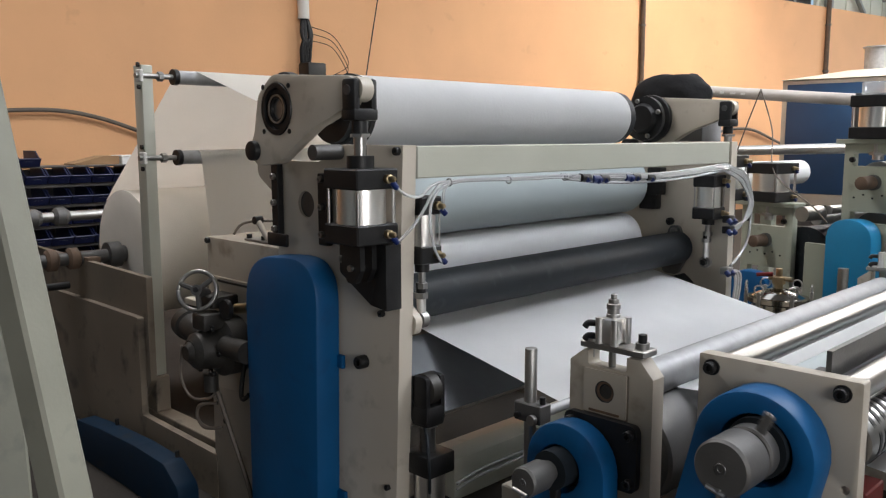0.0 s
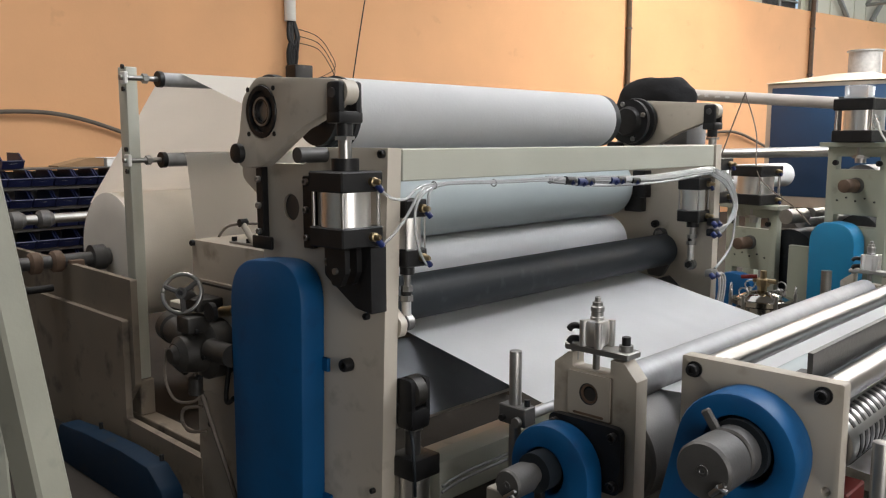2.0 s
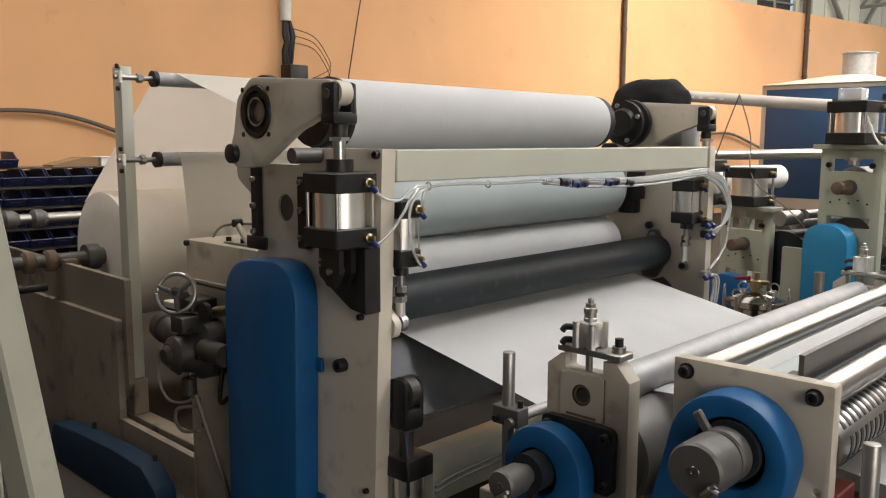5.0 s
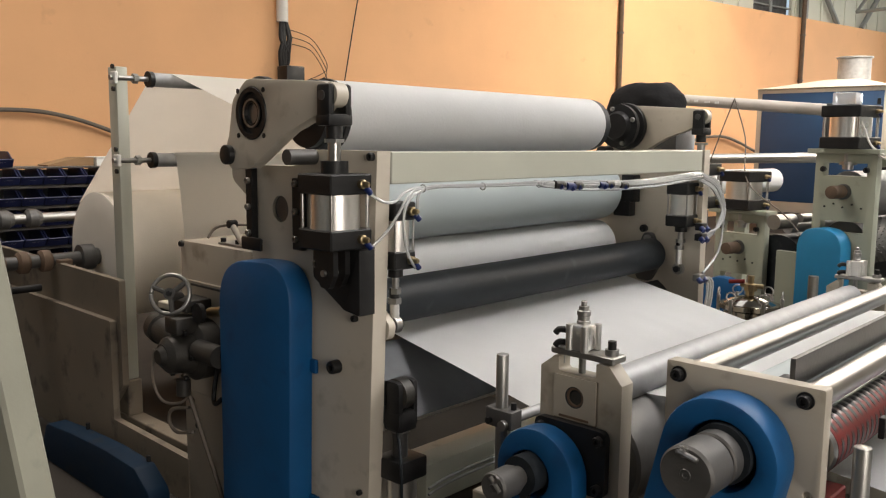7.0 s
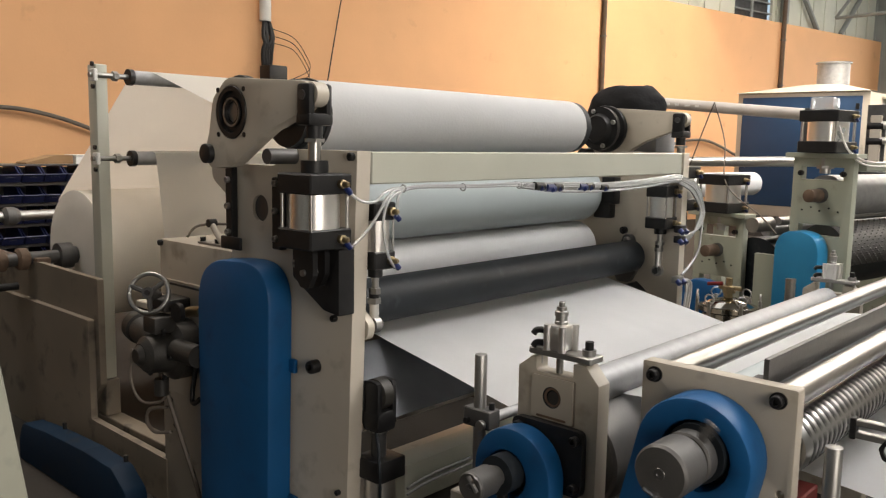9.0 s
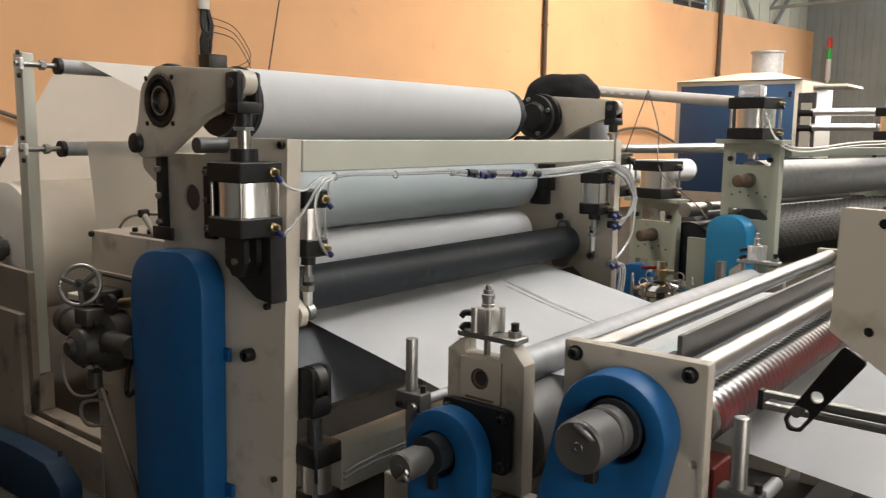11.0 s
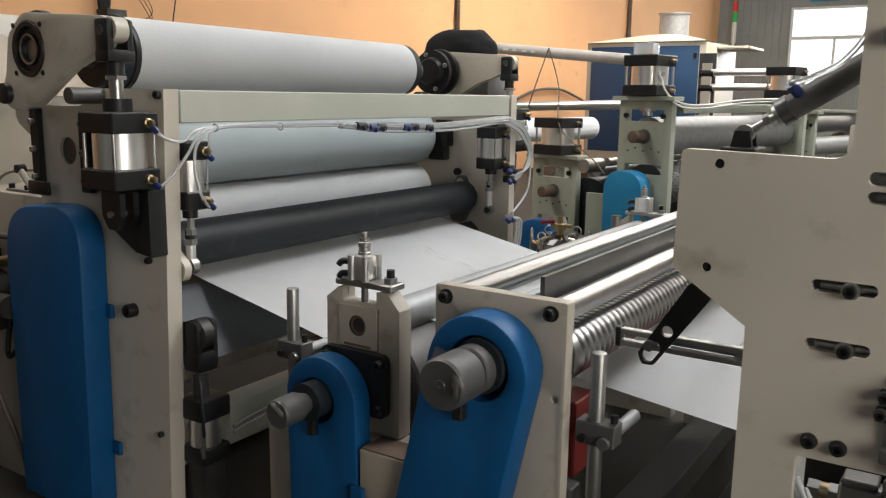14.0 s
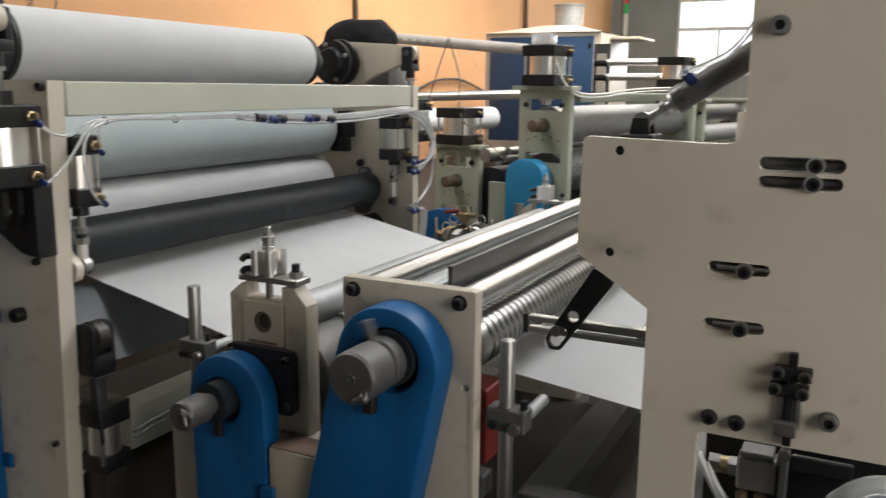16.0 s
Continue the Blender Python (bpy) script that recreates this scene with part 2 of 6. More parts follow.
def rod(p, q, r, r2=None, seg=20, bm=None, chamfer=0.0):
    """A round bar from p to q."""
    p, q = Vector(p), Vector(q)
    b = bmesh.new()
    d = q - p
    n = d.length
    seg = 16 if 8 < seg < 16 else seg
    bmesh.ops.create_cone(b, cap_ends=True, segments=seg, radius1=r, radius2=r if r2 is None else r2, depth=n)
    if chamfer:
        rim = [e for e in b.edges if len(e.link_faces) == 2 and any(len(f.verts) > 4 for f in e.link_faces)]
        bmesh.ops.bevel(b, geom=rim, offset=chamfer, segments=2, affect="EDGES", profile=0.5)
    m = Matrix.Translation((p + q) / 2) @ d.to_track_quat("Z", "Y").to_matrix().to_4x4()
    bmesh.ops.transform(b, matrix=m, verts=b.verts)
    return merge(bm, b)


def lathe(axis_from, axis_to, profile, seg=32, bm=None):
    """Turned part: profile is (share of the way along the axis, radius)."""
    p, q = Vector(axis_from), Vector(axis_to)
    d = q - p
    rot = d.to_track_quat("Z", "Y").to_matrix()
    b = bmesh.new()
    rings = []
    for s, r in profile:
        c = p + d * s
        rings.append([b.verts.new(c + rot @ Vector((r * math.cos(a), r * math.sin(a), 0))) for a in [2 * math.pi * i / seg for i in range(seg)]])
    for a, c in zip(rings, rings[1:]):
        for i in range(seg):
            b.faces.new((a[i], a[(i + 1) % seg], c[(i + 1) % seg], c[i]))
    b.faces.new(rings[0])
    b.faces.new(rings[-1])
    return merge(bm, b)


def circle(x, z, r, n=24, rx=None):
    return [(x + (rx or r) * math.cos(2 * math.pi * i / n), z + r * math.sin(2 * math.pi * i / n)) for i in range(n)]


def slot(x, z, half, r, n=8, tilt=0.0):
    pts = []
    for i in range(n + 1):
        a = -math.pi / 2 + math.pi * i / n
        pts.append((half + r * math.cos(a), r * math.sin(a)))
    for i in range(n + 1):
        a = math.pi / 2 + math.pi * i / n
        pts.append((-half + r * math.cos(a), r * math.sin(a)))
    c, s = math.cos(tilt), math.sin(tilt)
    return [(x + u * c - v * s, z + u * s + v * c) for u, v in pts]


def plate(outline, y0, y1, holes=(), bm=None, bevel=0.0):
    """Plate cut from an outline in x and z, from y0 to y1, with openings through it."""
    b = bmesh.new()
    edges = []
    for loop in (outline, *holes):
        vs = [b.verts.new((x, y0, z)) for x, z in loop]
        edges += [b.edges.new((vs[i], vs[(i + 1) % len(vs)])) for i in range(len(vs))]
    bmesh.ops.triangle_fill(b, use_beauty=True, use_dissolve=False, edges=edges)
    r = bmesh.ops.extrude_face_region(b, geom=b.faces[:])
    bmesh.ops.translate(b, verts=[v for v in r["geom"] if isinstance(v, bmesh.types.BMVert)], vec=(0, y1 - y0, 0))
    if bevel:
        bmesh.ops.recalc_face_normals(b, faces=b.faces)
        sharp = [e for e in b.edges if len(e.link_faces) == 2 and e.calc_face_angle(0) > 0.9]
        bmesh.ops.bevel(b, geom=sharp, offset=bevel, segments=2, affect="EDGES", profile=0.5)
    return merge(bm, b)


def fillet(points, radii, n=6):
    """Round the corners of an outline."""
    out = []
    k = len(points)
    for i, p in enumerate(points):
        r = radii[i] if isinstance(radii, (list, tuple)) else radii
        p, a, c = Vector(p), Vector(points[i - 1]), Vector(points[(i + 1) % k])
        if not r:
            out.append(tuple(p))
            continue
        u, v = (a - p).normalized(), (c - p).normalized()
        t = min(r / max(math.tan(u.angle(v) / 2), 1e-3), (a - p).length * 0.49, (c - p).length * 0.49)
        for j in range(n + 1):
            s = j / n
            q = (p + u * t) * (1 - s) ** 2 + p * 2 * s * (1 - s) + (p + v * t) * s * s
            out.append(tuple(q))
    return out


def stadium(top, bottom, r_top, r_bottom, n=18):
    """Outline round two pulleys, at top and bottom (x, z)."""
    a, b = Vector(top), Vector(bottom)
    d = (b - a).normalized()
    nrm = Vector((-d.y, d.x))
    pts = []
    for i in range(n + 1):
        w = math.pi * i / n
        pts.append(tuple(a + nrm * r_top * math.cos(w) - d * r_top * math.sin(w)))
    for i in range(n + 1):
        w = math.pi * i / n
        pts.append(tuple(b - nrm * r_bottom * math.cos(w) + d * r_bottom * math.sin(w)))
    return pts


def hose(points, r, bm=None, seg=8, steps=6):
    """Flexible line swept along a smooth curve through the points."""
    P = [Vector(p) for p in points]
    path = []
    for i in range(len(P) - 1):
        p0, p1, p2, p3 = P[max(i - 1, 0)], P[i], P[i + 1], P[min(i + 2, len(P) - 1)]
        for j in range(steps):
            t = j / steps
            path.append(0.5 * ((2 * p1) + (p2 - p0) * t + (2 * p0 - 5 * p1 + 4 * p2 - p3) * t * t + (3 * p1 - p0 - 3 * p2 + p3) * t ** 3))
    path.append(P[-1])
    b = bmesh.new()
    rings = []
    ref = Vector((0.31, 0.22, 0.92)).normalized()
    for i, p in enumerate(path):
        d = (path[min(i + 1, len(path) - 1)] - path[max(i - 1, 0)]).normalized()
        u = d.cross(ref)
        if u.length < 1e-3:
            u = d.cross(Vector((1, 0, 0)))
        u.normalize()
        v = d.cross(u)
        rings.append([b.verts.new(p + (u * math.cos(a) + v * math.sin(a)) * r) for a in [2 * math.pi * k / seg for k in range(seg)]])
    for a, c in zip(rings, rings[1:]):
        for k in range(seg):
            b.faces.new((a[k], a[(k + 1) % seg], c[(k + 1) % seg], c[k]))
    b.faces.new(rings[0])
    b.faces.new(rings[-1])
    b.faces.layers.int.new("soft")
    return merge(bm, b)


def sheet(lines, y0, y1, thick=0.0015, ny=30, ripple=None):
    """Web of paper: a line in x and z, wide from y0 to y1, with a thickness."""
    b = bmesh.new()
    grid = []
    for i, (x, z) in enumerate(lines):
        row = []
        for j in range(ny + 1):
            y = (y0(x) if callable(y0) else y0) * (1 - j / ny) + y1 * j / ny
            row.append(b.verts.new((x, y, z + (ripple(x, y) if ripple else 0))))
        grid.append(row)
    for i in range(len(grid) - 1):
        for j in range(ny):
            b.faces.new((grid[i][j], grid[i + 1][j], grid[i + 1][j + 1], grid[i][j + 1]))
    bmesh.ops.solidify(b, geom=b.faces[:], thickness=thick)
    return b


def capscrew(parent, x, y, z, r, way=-1, material=None, length=None):
    """Socket head screw standing out of a face that looks along y (way -1 or 1)."""
    h = length or r * 1.2
    b = lathe((x, y, z), (x, y + way * h, z), [(0, r), (0.85, r), (1, r * 0.9), (1, r * 0.52), (0.5, r * 0.5)], 16)
    return part("bolt", b, material or BLACK, parent)


# ---- the building ----
# long wall, a little out of line with the machines
W0, WD = Vector((-10.3, 7.4)), Vector((0.163, 1.0)).normalized()
WN = Vector((WD.y, -WD.x))
WALL_TOP = 4.74


def along_wall(s, off=0.0):
    p = W0 + WD * s + WN * off
    return p.x, p.y


def wall_block(s0, s1, z0, z1, o0, o1, bevel=0.0):
    b = bmesh.new()
    vs = []
    for z in (z0, z1):
        for s, o in ((s0, o0), (s1, o0), (s1, o1), (s0, o1)):
            x, y = along_wall(s, o)
            vs.append(b.verts.new((x, y, z)))
    for f in ((0, 1, 2, 3), (4, 5, 6, 7), (0, 1, 5, 4), (1, 2, 6, 5), (2, 3, 7, 6), (3, 0, 4, 7)):
        b.faces.new([vs[i] for i in f])
    return b


CORNER = 20.1
floor = solid("floor", box(-14, 4.1, -7.3, 30, -0.2, 0, 0), CONCRETE, "dusty grey concrete workshop floor", "floor", kind="structure")
wall_w = solid("wall_west", wall_block(-16, CORNER, 0, WALL_TOP, -0.25, 0), ORANGE, "orange painted plaster wall with faint stains", "wall", kind="structure")
WIN = (12.3, 13.95, 4.95, 6.2)
b = wall_block(-16, WIN[0], WALL_TOP + 0.004, 7.1, -0.30, -0.222)
merge(b, wall_block(WIN[1], CORNER, WALL_TOP + 0.004, 7.1, -0.30, -0.222))
merge(b, wall_block(WIN[0], WIN[1], WIN[3], 7.1, -0.30, -0.222))
n = 60
for i in range(n):
    s0 = -16 + i * (CORNER + 16) / n
    if not WIN[0] - 0.2 < s0 < WIN[1] + 0.1:
        merge(b, wall_block(s0, s0 + 0.10, WALL_TOP + 0.004, 7.1, -0.22, -0.20))
solid("wall_west_upper", b, CREAM, "pale cream sheet cladding above the orange wall", "wall", kind="structure")
vent = thing("window_2", "dark louvred opening above the orange wall", "window", (*along_wall(13.1, -0.26), 4.75), kind="structure")
part("backing", wall_block(WIN[0] + 0.01, WIN[1] - 0.01, WALL_TOP + 0.006, WIN[3] - 0.01, -0.40, -0.36), DARKSTEEL, vent)
for z in (4.95, 5.2, 5.45, 5.7, 5.95):
    part("slat", wall_block(WIN[0] + 0.02, WIN[1] - 0.02, z, z + 0.03, -0.35, -0.24), CLAD, vent)
part("mullion", wall_block(12.98, 13.06, WALL_TOP + 0.008, WIN[3] - 0.02, -0.235, -0.20), CLAD, vent)
cx, cy = along_wall(CORNER)


def ribbed_wall(name, x0, x1, y, z0, z1, hole, label):
    """Corrugated sheet wall along x at y, with one opening."""
    hx0, hx1, hz0, hz1 = hole
    b = bmesh.new()
    pitch = 0.22
    x = x0
    while x < x1:
        a, c = x, min(x + pitch * 0.55, x1)
        if c < hx0 or a > hx1:
            box(a, c, y - 0.03, y, z0, z1, 0, b)
        else:
            box(a, c, y - 0.03, y, z0, hz0, 0, b)
            box(a, c, y - 0.03, y, hz1, z1, 0, b)
        x += pitch
    plate([(x0, z0), (x1, z0), (x1, z1), (x0, z1)], y + 0.002, y + 0.08, [[(hx0, hz0), (hx1, hz0), (hx1, hz1), (hx0, hz1)]], b)
    return solid(name, b, CLAD, label, "wall", kind="structure")


NY = 26.6
ribbed_wall("wall_north", cx - 1.5, 4.1, NY, 0, 7.1, (-5.1, 0.9, 2.05, 4.28), "grey corrugated steel sheet wall with a window")
win = thing("window_1", "bright white framed factory window in grey sheeting", "window", (-1.8, NY, 2.0), kind="structure")
for z0, z1 in ((2.05, 2.12), (3.36, 3.46), (4.21, 4.28)):
    part("window_frame", box(-5.1, 0.9, NY - 0.02, NY + 0.06, z0, z1), WHITEPAINT, win)
for k in range(6):
    x = -5.1 + k * 5.93 / 5
    part("window_frame", box(x, x + 0.07, NY - 0.016, NY + 0.056, 2.12, 3.36 if 0 < k < 5 else 4.21), WHITEPAINT, win)
part("pane", box(-5.1, 0.9, NY + 0.02, NY + 0.026, 2.05, 4.28, 0), SCREEN, win, "glaring daylight pane")
sg = thing("blue_sign", "pale blue notice board above the window", "sign", (-4.2, NY - 0.05, 4.4))
part("board", box(-4.6, -3.85, NY - 0.05, NY - 0.035, 4.42, 4.85, 0.004), SKYBLUE, sg)
for k in range(3):
    part("text_bar", box(-4.5, -4.05 + 0.06 * k, NY - 0.056, NY - 0.051, 4.75 - 0.11 * k, 4.79 - 0.11 * k, 0), WHITEPAINT, sg)
b = box(3.8, 4.1, -7.3, -1.6, 0, 7.1, 0)
box(3.8, 4.1, 1.3, 30, 0, 7.1, 0, b)
box(3.8, 4.1, -1.6, 1.3, 3.5, 7.1, 0, b)
solid("wall_east", b, CLAD, "plain grey wall with a wide open yard door", "wall", kind="structure")
solid("wall_south", plate([(-14, 0), (4.1, 0), (4.1, 7.1), (-14, 7.1)], -7.3, -7.05, [[(-8, 4.3), (-1, 4.3), (-1, 5.7), (-8, 5.7)]]), CLAD, "plain grey end wall, unseen, with an added high window", "wall", kind="structure")
solid("yard", box(4.1, 40, -20, 20, -0.25, -0.05, 0), CONCRETE, "pale concrete yard outside the door", "ground", kind="structure")
b = box(-14, -9.1, -7.3, 30, 7.1, 7.2, 0)
box(-9.1, -7.3, -7.3, 30, 7.1, 7.2, 0, b)
box(-7.3, -5.9, -7.3, 30, 7.1, 7.2, 0, b)
box(-4.1, -0.6, -7.3, 30, 7.1, 7.2, 0, b)
box(1.8, 4.1, -7.3, 30, 7.1, 7.2, 0, b)
box(-5.9, -4.1, -7.3, 0.0, 7.1, 7.2, 0, b)
box(-5.9, -4.1, 26.4, 30, 7.1, 7.2, 0, b)
box(-0.6, 1.8, -7.3, 2.4, 7.1, 7.2, 0, b)
box(-0.6, 1.8, 9.6, 30, 7.1, 7.2, 0, b)
solid("ceiling", b, ROOF, "unseen grey sheet roof with added rooflight strips", "ceiling", kind="structure")
# glowing panes added in the unseen roof above the overhead lamps
roofl = thing("rooflight", "unseen milky rooflight panels added to the sheet roof", "rooflight", (0, 6, 7.1), kind="structure")
part("pane", box(-5.9, -4.1, 0.0, 26.4, 7.12, 7.13, 0), SCREEN, roofl)
part("pane", box(-0.6, 1.8, 2.4, 9.6, 7.12, 7.13, 0), SCREEN, roofl)

# roof trusses above the long wall
for s in (4.5, 10.5, 16.5):
    tr = thing("roof_truss", "grey steel roof truss with diagonal braces", "truss", (*along_wall(s), 5.0), group="roof trusses", kind="structure")
    for o0, z0, o1, z1 in ((0.1, 5.1, 5.5, 5.1), (0.1, 6.8, 5.5, 6.8), (0.1, 5.1, 1.4, 6.8), (1.4, 6.8, 2.7, 5.1), (2.7, 5.1, 4.0, 6.8), (4.0, 6.8, 5.4, 5.1)):
        part("brace", rod((*along_wall(s, o0), z0), (*along_wall(s, o1), z1), 0.045, seg=8), CLAD, tr)
b = bmesh.new()
for s0, z0, s1, z1 in ((13.7, 7.0, 15.95, 4.76), (17.2, 4.76, 19.3, 7.0), (3.2, 7.0, 5.4, 4.76), (6.6, 4.76, 8.8, 7.0), (-7.3, 7.0, -5.1, 4.76), (-3.9, 4.76, -1.7, 7.0)):
    merge(b, rod((*along_wall(s0, -0.1), z0), (*along_wall(s1, -0.1), z1), 0.065, seg=6))
for s0 in (14.25, 3.75, -6.75):
    merge(b, wall_block(s0, s0 + 0.16, WALL_TOP + 0.004, 7.1, -0.19, -0.04))
solid("wall_bracing", b, CLAD, "diagonal grey steel bracing above the wall", "bracing", kind="structure")


# ---- wall fittings ----
def wall_pipe(s, material, r, z0, z1, label, name="wall_pipe"):
    th = thing(name, label, "pipe", (*along_wall(s, r), z0))
    part("pipe", rod((*along_wall(s, r + 0.005), z0), (*along_wall(s, r + 0.005), z1), r, seg=14), material, th)
    z = z0 + 0.5
    while z < z1:
        part("clip", rod((*along_wall(s, r + 0.005), z), (*along_wall(s, r + 0.005), z + 0.03), r * 1.35, seg=12), DULL, th)
        z += 1.1


for s, m, r, z0, z1, lab in ((7.38, RUST, 0.05, 2.2, 4.72, "brown rusty pipe down the orange wall"), (14.05, RUST, 0.055, 0.5, 6.9, "brown rusty pipe down the orange wall")):
    wall_pipe(s, m, r, z0, z1, lab)
conduit = thing("cable_conduit", "white conduit ending in a black tangle of cables", "conduit", (*along_wall(0.0), 2.5))
part("pipe", rod((*along_wall(0, 0.09), 3.35), (*along_wall(0, 0.09), 4.72), 0.085, seg=16), PIPE, conduit)
for k in range(7):
    a = random.uniform(-0.12, 0.12)
    c = random.uniform(-0.14, 0.14)
    part("cable", hose([(*along_wall(a * 0.4, 0.09), 3.4), (*along_wall(a, 0.14), 3.1), (*along_wall(c, 0.13), 2.9), (*along_wall(c * 0.6, 0.1), 2.65)], 0.028, seg=6), BLACK, conduit)
part("switch_box", box(-10.25, -10.0, 7.3, 7.62, 2.38, 2.72, 0.02), BLACK, conduit)
for k in range(3):
    part("loose_wire", hose([(*along_wall(0.1, 0.1), 3.25 - 0.1 * k), (*along_wall(0.42, 0.12), 3.16 - 0.09 * k), (*along_wall(0.62, 0.12), 2.95 - 0.1 * k), (*along_wall(0.7, 0.12), 2.7 - 0.08 * k), (*along_wall(0.3 + 0.1 * k, 0.1), 2.5)], 0.006, seg=5), BLACK, conduit)
solid("hanging_wire", hose([(*along_wall(1.5, 0.08), 4.7), (*along_wall(1.27, 0.08), 3.74), (*along_wall(1.0, 0.1), 2.4)], 0.010, seg=5), BLACK, "thin black wire down the orange wall", "wire")
solid("wall_cable", hose([(*along_wall(9.3, 0.1), 1.55), (*along_wall(9.9, 0.1), 1.74), (*along_wall(10.5, 0.1), 1.81), (*along_wall(11.2, 0.1), 1.77), (*along_wall(12.3, 0.1), 1.45)], 0.03), CABLE, "thick brown cable looped low on the orange wall", "cable")
solid("wall_cable", hose([(*along_wall(-5.6, 0.1), 1.85), (*along_wall(-4.3, 0.1), 1.95), (*along_wall(-3.5, 0.1), 1.985), (*along_wall(-2.97, 0.1), 1.91), (*along_wall(-2.4, 0.1), 1.72), (*along_wall(-1.8, 0.1), 1.45)], 0.027), CABLE, "thick grey cable looped along the orange wall", "cable")

# ---- rack of small parts bins ----
rack = thing("bin_rack", "steel rack full of navy plastic parts bins against the wall", "rack", (-6.75, 2.4, 0))
for y in (1.0, 3.3):
    part("post", box(-6.95, -6.9, y - 0.02, y + 0.02, 0, 1.405), DARKSTEEL, rack)
part("back_panel", box(-6.975, -6.955, 1.0, 3.3, 0.4, 1.40), DARKSTEEL, rack)
proto = None
for r, z in enumerate((1.298, 1.140, 0.982, 0.824, 0.666)):
    part("rail", box(-6.95, -6.62, 1.0, 3.3, z - 0.03, z - 0.004), DULL, rack)
    for k in range(13):
        y = 1.03 + k * 0.167
        if proto is None:
            proto = thing("parts_bin", "navy plastic open-fronted parts bin on a rack rail", "bin", (-6.62, y, z), group="bins on the rack")
            side = [(-6.9, z), (-6.6, z), (-6.565, z + 0.055), (-6.60, z + 0.075), (-6.66, z + 0.118), (-6.9, z + 0.118)]
            part("tub_wall", plate(side, y, y + 0.009), BIN, proto)
            part("tub_wall", plate(side, y + 0.146, y + 0.155), BIN, proto)
            part("front", plate([(-6.6, z), (-6.59, z), (-6.555, z + 0.058), (-6.566, z + 0.058)], y, y + 0.155), BIN, proto)
            part("rim", rod((-6.555, y, z + 0.058), (-6.555, y + 0.155, z + 0.058), 0.006, seg=8), BIN, proto)
            part("base", box(-6.9, -6.6, y + 0.009, y + 0.146, z, z + 0.008), BIN, proto)
            part("label_card", plate([(-6.581, z + 0.022), (-6.578, z + 0.022), (-6.567, z + 0.038), (-6.570, z + 0.038)], y + 0.045, y + 0.108), PIPE, proto, "pale label card")
        else:
            copy_thing(proto, pose(-6.62, y, z))
part("top_shelf", box(-6.97, -6.66, 1.0, 3.3, 1.418, 1.43, 0.003), DARKSTEEL, rack)
carton = thing("small_carton", "small white carton standing on the bin rack", "box", (-6.8, 3.12, 1.43))
part("carton_body", box(-6.9, -6.7, 3.0, 3.19, 1.43, 1.493), WHITEPAINT, carton)
part("carton_lid", box(-6.905, -6.695, 2.995, 3.195, 1.495, 1.503), WHITEPAINT, carton)
cb = thing("cardboard_box", "flattened brown cardboard box lying on the bin rack", "box", (-6.85, 2.9, 1.43))
fl = bmesh.new()
fv = [fl.verts.new(p) for p in ((-6.92, 2.62, 1.432), (-6.72, 2.62, 1.432), (-6.72, 2.985, 1.432), (-6.92, 2.985, 1.432), (-6.92, 2.62, 1.442), (-6.72, 2.62, 1.442), (-6.72, 2.86, 1.50), (-6.92, 2.86, 1.50), (-6.72, 2.985, 1.50), (-6.92, 2.985, 1.50))]
for f in ((0, 1, 2, 3), (4, 5, 6, 7), (7, 6, 8, 9), (0, 1, 5, 4), (2, 3, 9, 8)):
    fl.faces.new([fv[i] for i in f])
fl.faces.new([fv[i] for i in (1, 2, 8, 6, 5)])
fl.faces.new([fv[i] for i in (0, 3, 9, 7, 4)])
part("cardboard", fl, CARD, cb)
copy_thing(proto, pose(-6.62, 2.16, 1.432))


